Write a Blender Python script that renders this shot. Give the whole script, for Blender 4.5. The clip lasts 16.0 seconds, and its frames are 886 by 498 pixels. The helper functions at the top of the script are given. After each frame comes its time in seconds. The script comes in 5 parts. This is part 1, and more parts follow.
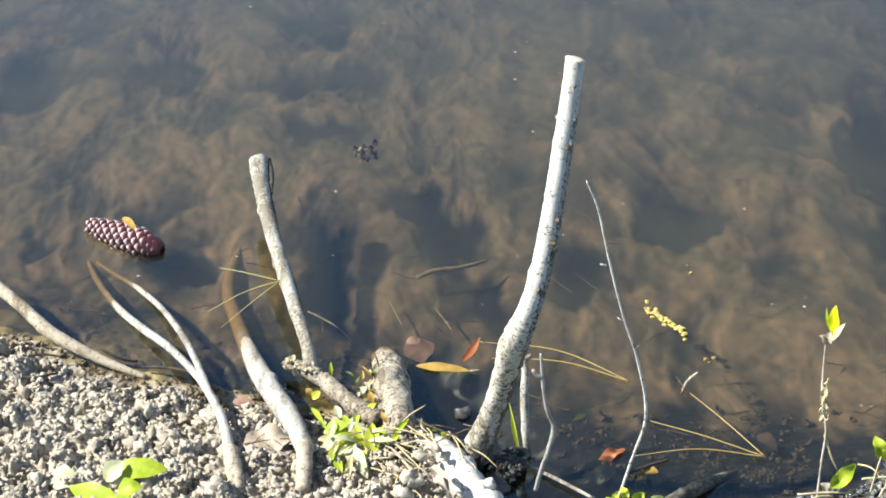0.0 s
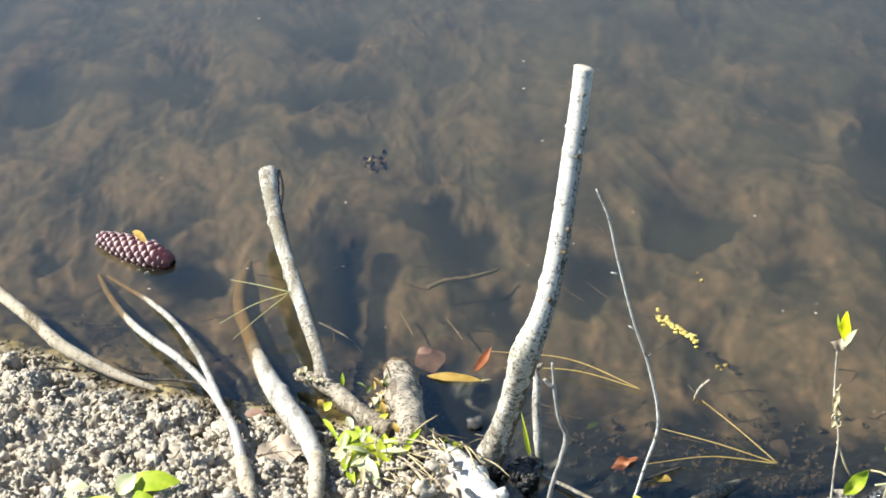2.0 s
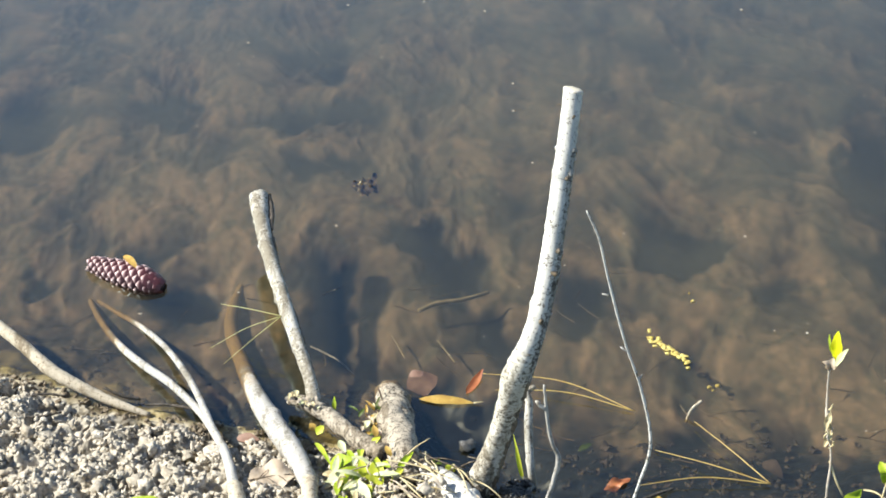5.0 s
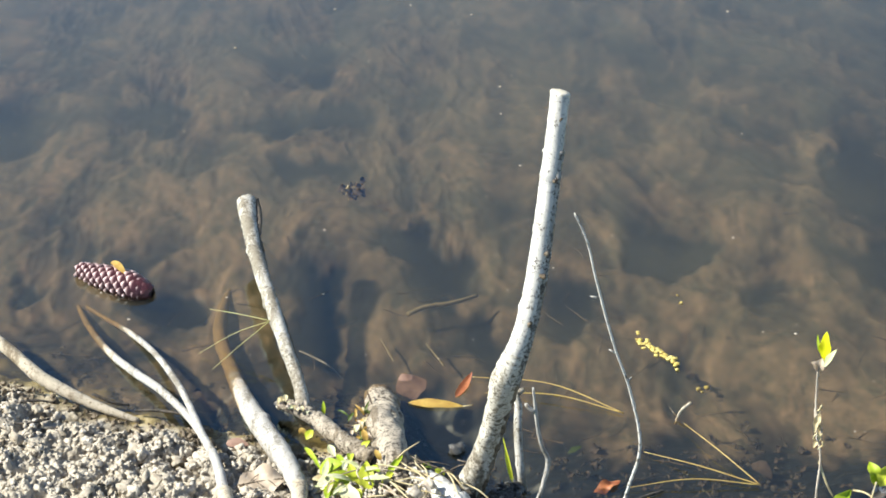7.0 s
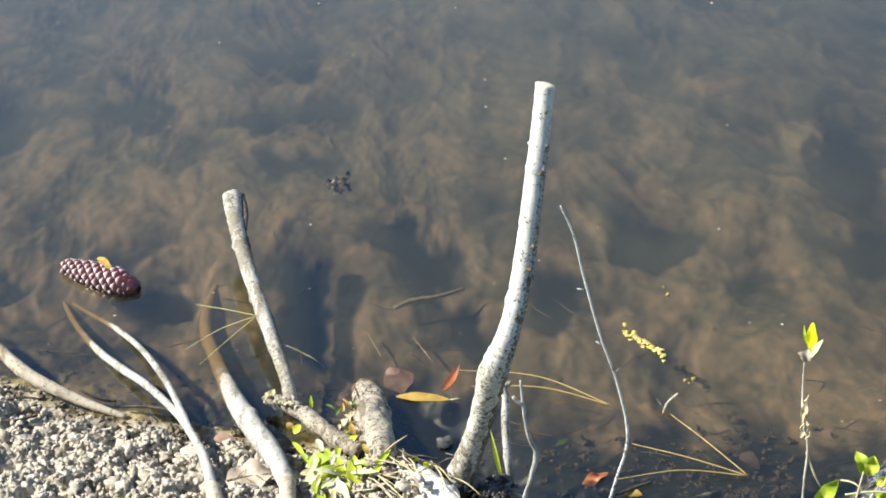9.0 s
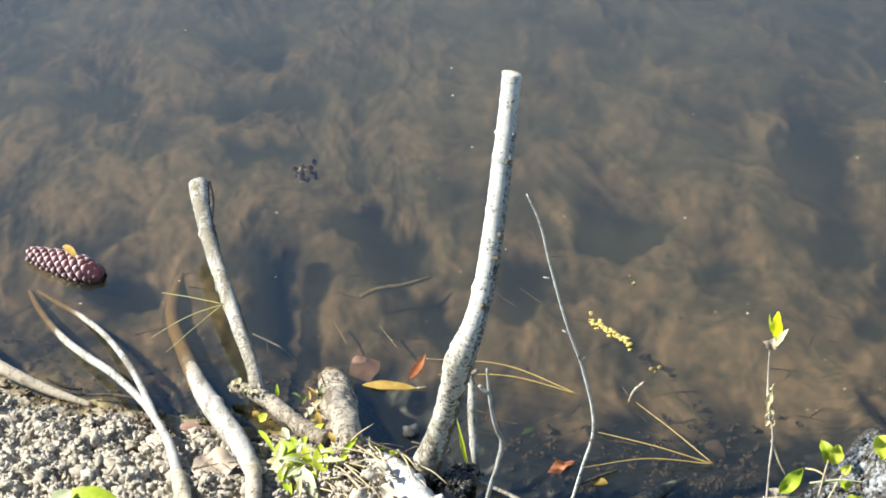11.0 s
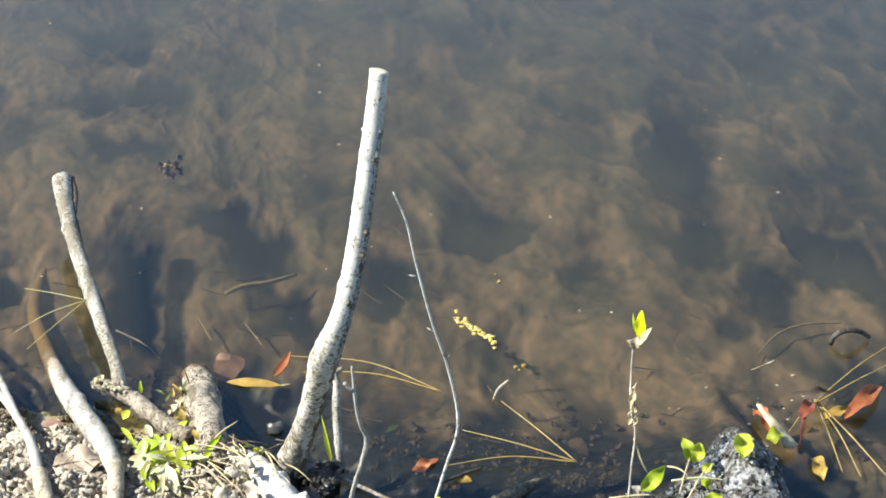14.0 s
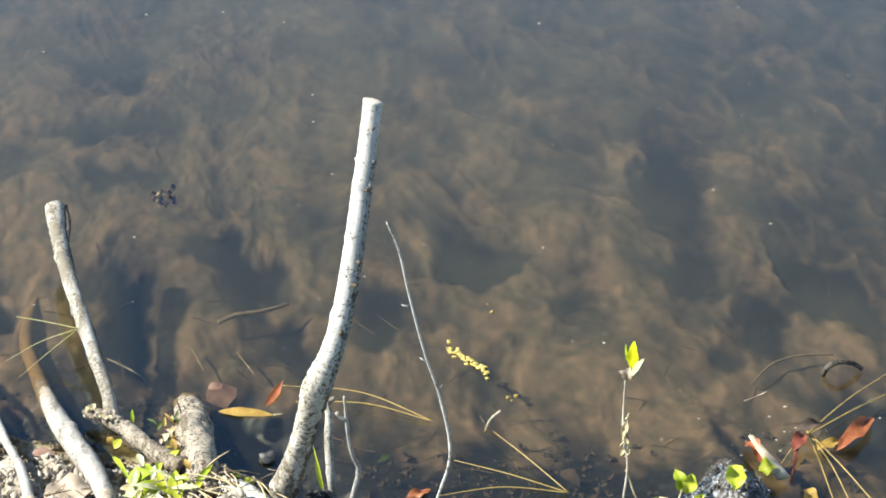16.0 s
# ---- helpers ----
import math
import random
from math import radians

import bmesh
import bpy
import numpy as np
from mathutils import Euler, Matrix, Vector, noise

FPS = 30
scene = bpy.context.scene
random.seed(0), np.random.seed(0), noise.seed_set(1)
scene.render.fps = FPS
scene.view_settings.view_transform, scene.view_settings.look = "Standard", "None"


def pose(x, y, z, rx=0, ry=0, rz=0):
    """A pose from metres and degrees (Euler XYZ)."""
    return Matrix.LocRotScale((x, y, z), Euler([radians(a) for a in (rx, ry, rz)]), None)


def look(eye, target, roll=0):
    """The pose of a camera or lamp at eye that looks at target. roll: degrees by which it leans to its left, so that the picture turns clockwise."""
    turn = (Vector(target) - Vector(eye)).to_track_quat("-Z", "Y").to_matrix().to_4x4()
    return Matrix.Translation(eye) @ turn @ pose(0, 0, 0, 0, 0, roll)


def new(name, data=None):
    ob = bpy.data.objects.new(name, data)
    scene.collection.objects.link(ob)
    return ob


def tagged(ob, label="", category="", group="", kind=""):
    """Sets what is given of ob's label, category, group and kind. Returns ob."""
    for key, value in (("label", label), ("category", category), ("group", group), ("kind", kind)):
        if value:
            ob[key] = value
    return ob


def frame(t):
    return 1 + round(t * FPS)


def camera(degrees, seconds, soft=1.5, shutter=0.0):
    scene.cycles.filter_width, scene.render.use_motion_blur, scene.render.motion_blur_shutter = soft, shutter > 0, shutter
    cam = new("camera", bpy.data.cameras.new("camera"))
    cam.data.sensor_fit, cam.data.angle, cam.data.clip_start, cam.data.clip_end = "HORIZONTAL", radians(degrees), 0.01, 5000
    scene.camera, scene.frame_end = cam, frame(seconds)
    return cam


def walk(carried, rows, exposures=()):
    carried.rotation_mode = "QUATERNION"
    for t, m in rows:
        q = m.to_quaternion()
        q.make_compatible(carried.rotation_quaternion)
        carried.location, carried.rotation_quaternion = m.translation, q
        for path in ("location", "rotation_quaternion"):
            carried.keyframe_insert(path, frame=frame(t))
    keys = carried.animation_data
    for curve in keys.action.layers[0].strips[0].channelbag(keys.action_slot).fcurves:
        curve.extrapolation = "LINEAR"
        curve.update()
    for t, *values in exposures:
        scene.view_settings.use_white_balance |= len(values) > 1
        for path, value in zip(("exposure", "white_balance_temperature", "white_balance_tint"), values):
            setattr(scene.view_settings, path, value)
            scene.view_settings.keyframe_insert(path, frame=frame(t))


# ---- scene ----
EYE = (0.0, 0.0, 1.65)
cam = camera(24.0, 16.0, soft=1.75)
# seconds, then the turn of the camera in degrees; it stays at one spot on the bank
ROWS = [
    (0, 53.997, -0.015, 0.008),
    (0.5, 53.622, 0.045, 0.067),
    (1, 53.732, 0.269, 0.083),
    (1.5, 54.021, 0.408, -0.065),
    (2, 54.270, 0.606, -0.089),
    (2.5, 54.283, 0.535, -0.094),
    (3, 54.302, 0.570, -0.069),
    (3.5, 54.370, 0.615, -0.130),
    (4, 54.570, 0.725, -0.230),
    (6.5, 55.030, 0.890, -0.970),
    (7, 54.975, 0.953, -1.038),
    (7.5, 54.954, 1.002, -1.124),
    (8, 54.818, 0.990, -1.313),
    (8.5, 54.801, 1.048, -1.474),
    (11, 54.459, 0.495, -2.304),
    (11.5, 54.359, -0.056, -2.542),
    (12, 54.446, -0.422, -2.808),
    (12.5, 54.418, -0.960, -3.828),
    (13, 54.295, -1.310, -4.811),
    (13.5, 54.411, -1.848, -5.052),
    (14, 54.430, -1.992, -5.053),
    (14.5, 54.735, -2.191, -5.107),
    (15, 54.879, -2.321, -5.005),
    (15.5, 55.040, -2.287, -5.026),
    (16, 55.258, -2.291, -5.084),
]
walk(cam, [(t, pose(*EYE, rx, ry, rz)) for t, rx, ry, rz in ROWS], exposures=[(0.0, 1.05), (16.0, 1.05)])

# ---- world, sun ----
SUN_ELEV, SUN_AZ = 41.0, -87.0          # azimuth clockwise from +y
world = bpy.data.worlds.new("world")
scene.world = world
world.use_nodes = True
wn = world.node_tree.nodes
sky = wn.new("ShaderNodeTexSky")
sky.sky_type, sky.sun_disc = "NISHITA", False
sky.sun_elevation, sky.sun_rotation = radians(SUN_ELEV), radians(SUN_AZ)
sky.air_density, sky.dust_density, sky.ozone_density = 1.0, 0.3, 3.0
wn["Background"].inputs["Strength"].default_value = 0.08
world.node_tree.links.new(sky.outputs[0], wn["Background"].inputs["Color"])

sun = new("sun", bpy.data.lights.new("sun", "SUN"))
sun.data.energy, sun.data.angle, sun.data.color = 5.0, radians(2.5), (1.0, 0.985, 0.905)
ce, se = math.cos(radians(SUN_ELEV)), math.sin(radians(SUN_ELEV))
TO_SUN = Vector((math.sin(radians(SUN_AZ)) * ce, math.cos(radians(SUN_AZ)) * ce, se))
sun.matrix_world = look(TO_SUN * 30, (0, 0, 0))


# ---- materials ----
class Mat:
    """A small wrapper to write node materials briefly."""

    def __init__(self, name, rough=0.8, spec=0.3):
        self.m = bpy.data.materials.new(name)
        self.m.use_nodes = True
        self.t = self.m.node_tree
        self.bsdf = self.t.nodes["Principled BSDF"]
        self.out = self.t.nodes["Material Output"]
        self.bsdf.inputs["Roughness"].default_value = rough
        self.bsdf.inputs["Specular IOR Level"].default_value = spec
        self.pos = self.node("ShaderNodeNewGeometry").outputs["Position"]

    def node(self, kind):
        return self.t.nodes.new(kind)

    def put(self, value, socket):
        if hasattr(value, "is_linked"):
            self.t.links.new(value, socket)
        else:
            socket.default_value = value

    def stretch(self, scale, vec=None):
        n = self.node("ShaderNodeMapping")
        self.put(vec or self.pos, n.inputs["Vector"])
        n.inputs["Scale"].default_value = scale
        return n.outputs[0]

    def noise(self, scale, detail=4.0, rough=0.55, vec=None, warp=0.0):
        n = self.node("ShaderNodeTexNoise")
        self.put(vec or self.pos, n.inputs["Vector"])
        n.inputs["Scale"].default_value, n.inputs["Detail"].default_value = scale, detail
        n.inputs["Roughness"].default_value, n.inputs["Distortion"].default_value = rough, warp
        return n.outputs["Fac"]

    def ramp(self, value, *stops):
        n = self.node("ShaderNodeValToRGB")
        self.put(value, n.inputs[0])
        e = n.color_ramp.elements
        while len(e) < len(stops):
            e.new(0.5)
        for el, (p, c) in zip(e, stops):
            el.position = p
            el.color = (*c, 1) if isinstance(c, tuple) else (c, c, c, 1)
        return n.outputs[0]

    def mix(self, fac, a, b, mode="MIX"):
        n = self.node("ShaderNodeMix")
        n.data_type, n.blend_type = "RGBA", mode
        self.put(fac, n.inputs[0])
        for v, i in ((a, 6), (b, 7)):
            self.put((*v, 1) if isinstance(v, tuple) else v, n.inputs[i])
        return n.outputs[2]

    def math(self, op, a, b=0.0):
        n = self.node("ShaderNodeMath")
        n.operation, n.use_clamp = op, op in ("ADD", "SUBTRACT")
        self.put(a, n.inputs[0])
        self.put(b, n.inputs[1])
        return n.outputs[0]

    def rnd(self):
        return self.node("ShaderNodeObjectInfo").outputs["Random"]

    def bump(self, height, strength=0.4, dist=0.002):
        n = self.node("ShaderNodeBump")
        n.inputs["Strength"].default_value, n.inputs["Distance"].default_value = strength, dist
        self.put(height, n.inputs["Height"])
        self.put(n.outputs[0], self.bsdf.inputs["Normal"])
        return n.outputs[0]

    def color(self, c):
        self.put(c, self.bsdf.inputs["Base Color"])
        return self


def bark(name, pale, dark, speck=0.5, rough=0.75, peel=0.5, span=38, swing=0.26):
    """Bark with dark flecks, brown weathered patches and fibres; a brown coat of algae where it has stood under water."""
    m = Mat(name, rough, 0.25)
    sep = m.node("ShaderNodeSeparateXYZ")
    m.put(m.pos, sep.inputs[0])
    fine, spots = m.noise(620, 5, 0.7), m.noise(250, 6, 0.75, warp=0.5)
    fibre = m.noise(60, 4, 0.6, m.stretch((3.0, 0.6, 0.6)))
    base = m.mix(m.ramp(fibre, (0.35, 0.0), (0.7, 1.0)), pale, tuple(c * 0.78 for c in pale))
    old = tuple(c * k for c, k in zip(pale, (0.46, 0.42, 0.36)))
    worn_or_lit = m.ramp(m.mix(0.4, m.noise(20, 5, 0.6, m.stretch((2.6, 0.7, 0.7)), 0.5), spots), (peel - 0.06, 1.0), (peel + 0.03, 0.0))
    base = m.mix(worn_or_lit, base, m.mix(m.ramp(fine, (0.35, 0.0), (0.6, 1.0)), tuple(c * 0.6 for c in old), old))
    base = m.mix(m.ramp(fine, (0.35, 0.6), (0.46, 0.0)), base, tuple(c * 0.4 for c in pale))
    patch = m.math("MULTIPLY", m.math("SUBTRACT", m.noise(span, 3, 0.6), 0.3), swing)
    flecks = m.ramp(m.math("SUBTRACT", spots, patch), (speck - 0.07, 1.0), (speck - 0.02, 0.0))
    base = m.mix(flecks, base, dark)
    coat = m.ramp(m.math("ADD", m.math("MULTIPLY", sep.outputs["Z"], 22.0), m.math("MULTIPLY", m.noise(70, 4, 0.6), 0.6)), (0.12, 1.0), (0.48, 0.0))
    m.color(m.mix(coat, base, m.mix(fibre, *(((0.34, 0.21, 0.085), (0.20, 0.125, 0.055)) if pale[0] > 0.2 else ((0.075, 0.06, 0.045), (0.045, 0.038, 0.03))))))
    m.bump(m.mix(0.5, fine, spots), 0.5, 0.002)
    return m.m


BARK_PALE = bark("bark_pale", (0.70, 0.67, 0.60), (0.12, 0.10, 0.08), 0.415, peel=0.425)
BARK_FLECKED = bark("bark_flecked", (0.60, 0.56, 0.47), (0.12, 0.10, 0.07), 0.445, peel=0.47)
BARK_SMOOTH = bark("bark_smooth", (0.45, 0.425, 0.38), (0.15, 0.13, 0.10), 0.375, peel=0.46)
BARK_GREY = bark("bark_grey", (0.54, 0.51, 0.44), (0.11, 0.09, 0.065), 0.405, peel=0.53)
BARK_ROOT = bark("bark_root", (0.43, 0.37, 0.285), (0.07, 0.055, 0.04), 0.45, peel=0.49)
BARK_BROWN = bark("bark_brown", (0.25, 0.20, 0.14), (0.07, 0.055, 0.04), 0.46)
BARK_TAN = bark("bark_tan", (0.50, 0.43, 0.32), (0.16, 0.12, 0.08), 0.41, peel=0.46)
# darker flecked bark for the tall stem's painted shaded side
BARK_SHADE = bark("bark_shade", (0.42, 0.40, 0.355), (0.06, 0.05, 0.04), 0.46, peel=0.45)
BARK_DRIFT = bark("bark_drift", (0.195, 0.185, 0.14), (0.06, 0.05, 0.04), 0.45)
BARK_DARK = bark("bark_dark", (0.12, 0.10, 0.08), (0.03, 0.027, 0.022), 0.47)


def cut_wood():
    m = Mat("cut_wood", 0.7)
    m.color(m.mix(m.noise(260, 4), (0.72, 0.66, 0.52), (0.55, 0.48, 0.35)))
    m.bump(m.noise(500, 3), 0.4, 0.001)
    return m.m


CUT = cut_wood()


def leafy(name, a, b, rough=0.5, trans=0.35, spots=None):
    """Thin leaf tissue: colour patches between a and b, and light that comes through."""
    m = Mat(name, rough, 0.35)
    c = m.mix(m.ramp(m.noise(90, 3), (0.38, 0.0), (0.62, 1.0)), a, b)
    if spots:
        c = m.mix(m.ramp(m.noise(330, 3), (0.60, 0.0), (0.68, 1.0)), c, spots)
    m.color(c)
    m.bump(m.noise(300, 3), 0.3, 0.001)
    tr = m.node("ShaderNodeBsdfTranslucent")
    m.put(c, tr.inputs[0])
    mx = m.node("ShaderNodeMixShader")
    mx.inputs[0].default_value = trans
    m.put(m.bsdf.outputs[0], mx.inputs[1])
    m.put(tr.outputs[0], mx.inputs[2])
    m.put(mx.outputs[0], m.out.inputs[0])
    return m.m


LEAF_GREEN = leafy("leaf_green", (0.36, 0.48, 0.025), (0.50, 0.58, 0.05))
LEAF_LIME = leafy("leaf_lime", (0.58, 0.64, 0.05), (0.66, 0.68, 0.08))
LEAF_YOUNG = leafy("leaf_young", (0.80, 0.80, 0.015), (0.86, 0.82, 0.02))
LEAF_PALE = leafy("leaf_pale", (0.62, 0.65, 0.34), (0.74, 0.72, 0.50))
LEAF_YELLOW = leafy("leaf_yellow", (0.58, 0.40, 0.10), (0.48, 0.30, 0.07), spots=(0.30, 0.16, 0.05))
LEAF_ORANGE = leafy("leaf_orange", (0.46, 0.17, 0.07), (0.36, 0.11, 0.05), spots=(0.25, 0.08, 0.03))
LEAF_SCARLET = leafy("leaf_scarlet", (0.56, 0.22, 0.09), (0.36, 0.12, 0.055), spots=(0.25, 0.10, 0.05))
LEAF_RED = leafy("leaf_red", (0.34, 0.10, 0.06), (0.25, 0.07, 0.05))
LEAF_BROWN = leafy("leaf_brown", (0.32, 0.195, 0.14), (0.24, 0.14, 0.10), 0.6, 0.15)
LEAF_DARKGREEN = leafy("leaf_darkgreen", (0.12, 0.17, 0.03), (0.09, 0.12, 0.03))
LEAF_DARK = leafy("leaf_dark", (0.10, 0.07, 0.052), (0.065, 0.047, 0.036), 0.85, 0.1)
LEAF_TAN = leafy("leaf_tan", (0.58, 0.48, 0.36), (0.46, 0.36, 0.26), 0.7, 0.15)
STRAW = leafy("straw", (0.62, 0.54, 0.32), (0.48, 0.38, 0.20), 0.6, 0.15)
NEEDLE = leafy("needle_gold", (0.47, 0.34, 0.10), (0.38, 0.25, 0.08), 0.45, 0.1)
NEEDLE_GREEN = leafy("needle_olive", (0.36, 0.35, 0.14), (0.30, 0.27, 0.10), 0.45, 0.1)
NEEDLE_RED = leafy("needle_red", (0.32, 0.09, 0.05), (0.24, 0.07, 0.05), 0.5, 0.1)


FLAKE = leafy("pale_flake", (0.52, 0.46, 0.37), (0.36, 0.30, 0.23), 0.8, 0.1)
CHIP = leafy("peeled_wood", (0.62, 0.52, 0.34), (0.50, 0.40, 0.25), 0.7, 0.0)
CATKIN = leafy("catkin_yellow", (0.74, 0.60, 0.20), (0.60, 0.46, 0.12), 0.7, 0.2)
ALGAE_PALE = leafy("algae_pale", (0.34, 0.26, 0.15), (0.24, 0.18, 0.10), 0.8, 0.0)
ALGAE = leafy("algae", (0.19, 0.13, 0.07), (0.13, 0.085, 0.05), 0.9, 0.1)


def mud_material():
    """Grey silt on the bank, wet along the waterline, brown algae under the water."""
    m = Mat("silt", 0.9, 0.25)
    sep = m.node("ShaderNodeSeparateXYZ")
    m.put(m.pos, sep.inputs[0])
    z = sep.outputs["Z"]
    coarse, fine = m.noise(26, 5, 0.6), m.noise(170, 5, 0.65)
    dry = m.mix(m.ramp(fine, (0.35, 0.0), (0.65, 1.0)), (0.25, 0.215, 0.165), (0.47, 0.42, 0.335))
    dry = m.mix(m.ramp(coarse, (0.42, 0.0), (0.62, 1.0)), dry, (0.50, 0.445, 0.355))
    wet = m.mix(m.ramp(coarse, (0.4, 0.0), (0.62, 1.0)), (0.06, 0.047, 0.028), (0.29, 0.22, 0.085))
    level = m.math("ADD", m.math("MULTIPLY", z, 40.0), m.math("MULTIPLY", m.math("SUBTRACT", coarse, 0.35), 1.0))
    wetness = m.ramp(level, (0.25, 1.0), (0.55, 0.0))
    soaked = m.ramp(m.math("ADD", sep.outputs["X"], 0.5), (0.56, 0.0), (0.64, 1.0))
    wet = m.mix(soaked, wet, m.mix(m.ramp(fine, (0.35, 0.0), (0.65, 1.0)), (0.022, 0.02, 0.018), (0.11, 0.088, 0.062)))
    # sky glints on the wet soil, painted as pale patches
    glint = m.ramp(m.mix(0.35, m.noise(48, 4, 0.6, warp=0.6), fine), (0.47, 0.0), (0.60, 1.0))
    glint = m.math("MULTIPLY", glint, m.ramp(m.math("MULTIPLY", z, 30.0), (0.25, 0.0), (0.6, 1.0)))
    wet = m.mix(m.math("MULTIPLY", glint, soaked), wet, (0.36, 0.37, 0.37))
    wetness = m.math("MAXIMUM", wetness, soaked)
    # low values darken the bed: bare mud, and shadows painted into the colour
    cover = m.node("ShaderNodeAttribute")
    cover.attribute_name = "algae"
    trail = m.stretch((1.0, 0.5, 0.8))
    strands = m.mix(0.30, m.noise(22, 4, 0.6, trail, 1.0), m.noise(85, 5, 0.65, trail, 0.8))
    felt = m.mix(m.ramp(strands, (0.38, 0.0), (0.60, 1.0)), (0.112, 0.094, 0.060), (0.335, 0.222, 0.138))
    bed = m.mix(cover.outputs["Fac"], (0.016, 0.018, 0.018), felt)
    below = m.ramp(m.math("ADD", m.math("MULTIPLY", z, 25.0), 0.7), (0.45, 1.0), (0.65, 0.0))
    # ground out of view behind, made dark green to bounce less light
    dark_back = m.ramp(m.math("ADD", m.math("SUBTRACT", sep.outputs["Y"], 1.06), m.math("MULTIPLY", coarse, 0.12)), (0.60, 1.0), (0.68, 0.0))
    m.color(m.mix(dark_back, m.mix(below, m.mix(wetness, dry, wet), bed), m.mix(coarse, (0.03, 0.04, 0.015), (0.07, 0.08, 0.03))))
    m.put(m.ramp(wetness, (0.0, 0.92), (1.0, 0.42)), m.bsdf.inputs["Roughness"])
    m.bump(m.mix(below, m.mix(0.6, coarse, fine), (0.5, 0.5, 0.5)), 0.8, 0.006)
    return m.m


MUD = mud_material()


def crumb_material(name, a, b, rough):
    m = Mat(name, rough, 0.3)
    isl = m.node("ShaderNodeNewGeometry").outputs["Random Per Island"]
    fine = m.noise(320, 4, 0.65)
    m.color(m.mix(m.ramp(fine, (0.35, 0.0), (0.65, 0.8)), m.mix(isl, a, b), tuple(c * 0.7 for c in a)))
    m.bump(fine, 0.7, 0.002)
    return m.m


CRUMB = crumb_material("dry_silt_crumbs", (0.40, 0.345, 0.265), (0.68, 0.61, 0.50), 0.95)
CRUMB_DAMP = crumb_material("damp_silt_crumbs", (0.15, 0.115, 0.075), (0.24, 0.19, 0.13), 0.6)


def wet_material(name, mud, glint):
    """Soaked dark soil, glossy, with glints of the sky painted in as pale patches."""
    m = Mat(name, 0.16, 0.6)
    fine = m.noise(320, 4, 0.65)
    patch = m.ramp(m.mix(0.35, m.noise(42, 4, 0.6, warp=0.6), fine), (0.43, 0.0), (0.60, 1.0))
    m.color(m.mix(patch, m.mix(fine, tuple(c * 0.6 for c in mud), mud), glint))
    m.bump(fine, 0.6, 0.002)
    return m.m


CRUMB_WET = wet_material("wet_silt_crumbs", (0.075, 0.065, 0.052), (0.33, 0.345, 0.35))


def water_material():
    m = Mat("water_surface")
    tr, gl = m.node("ShaderNodeBsdfTransparent"), m.node("ShaderNodeBsdfGlossy")
    tr.inputs[0].default_value = (0.765, 0.740, 0.640, 1)
    gl.inputs["Roughness"].default_value = 0.03
    fr = m.node("ShaderNodeLayerWeight")
    fr.inputs["Blend"].default_value = 0.5
    b = m.bump(m.noise(14, 2, 0.5), 0.05, 0.004)
    m.put(b, fr.inputs["Normal"])
    m.put(b, gl.inputs["Normal"])
    mx = m.node("ShaderNodeMixShader")
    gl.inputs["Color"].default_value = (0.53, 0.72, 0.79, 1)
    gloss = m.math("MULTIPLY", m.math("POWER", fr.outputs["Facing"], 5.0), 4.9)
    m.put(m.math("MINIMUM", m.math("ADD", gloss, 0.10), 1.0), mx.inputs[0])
    m.put(tr.outputs[0], mx.inputs[1])
    m.put(gl.outputs[0], mx.inputs[2])
    m.put(mx.outputs[0], m.out.inputs[0])
    return m.m


def haze_material(name, gain, part_way, offset):
    """Silt that hangs in the water: thin clouds that let most of the light through."""
    m = Mat(name)
    tr, df = m.node("ShaderNodeBsdfTransparent"), m.node("ShaderNodeBsdfDiffuse")
    add = m.node("ShaderNodeMapping")
    m.put(m.pos, add.inputs["Vector"])
    add.inputs["Location"].default_value = (offset, offset * 0.7, 0)
    clouds = m.noise(5.5, 5, 0.55, add.outputs[0], 0.6)
    m.put(m.mix(m.noise(3, 3, 0.5, add.outputs[0]), (0.285, 0.262, 0.175), (0.315, 0.285, 0.190)), df.inputs[0])
    mx = m.node("ShaderNodeMixShader")
    sep = m.node("ShaderNodeSeparateXYZ")
    m.put(m.pos, sep.inputs[0])
    depth = m.math("SUBTRACT", m.math("MULTIPLY", sep.outputs["Z"], -1.0 / part_way), 0.035)
    thick = m.math("ADD", 0.065, m.math("MULTIPLY", m.math("MULTIPLY", depth, gain), m.ramp(clouds, (0.3, 0.5), (0.7, 1.0))))
    cover = m.node("ShaderNodeAttribute")
    cover.attribute_name = "algae"
    over = m.math("MULTIPLY", cover.outputs["Fac"], 0.6)
    m.put(m.math("MINIMUM", m.math("MULTIPLY", thick, m.math("ADD", over, 0.48)), 0.5), mx.inputs[0])
    m.put(tr.outputs[0], mx.inputs[1])
    m.put(df.outputs[0], mx.inputs[2])
    m.put(mx.outputs[0], m.out.inputs[0])
    return m.m


# ---- building helpers ----
def obj(name, bm, mat, parent=None, at=(0, 0, 0), label="", smooth=True):
    """Links a bmesh, given in world coordinates, as one mesh object with its origin at 'at'."""
    at = Vector(at)
    bmesh.ops.translate(bm, verts=bm.verts, vec=-at)
    me = bpy.data.meshes.new(name)
    bm.to_mesh(me)
    bm.free()
    if smooth:
        me.polygons.foreach_set("use_smooth", [True] * len(me.polygons))
    me.materials.append(mat)
    ob = new(name, me)
    ob.location = at
    if parent:
        ob.parent = parent
        ob.matrix_parent_inverse = Matrix.Translation(-root_at(parent))
    if label:
        ob["label"] = label
    return ob


def root_at(ob):
    return Vector(ob.location)


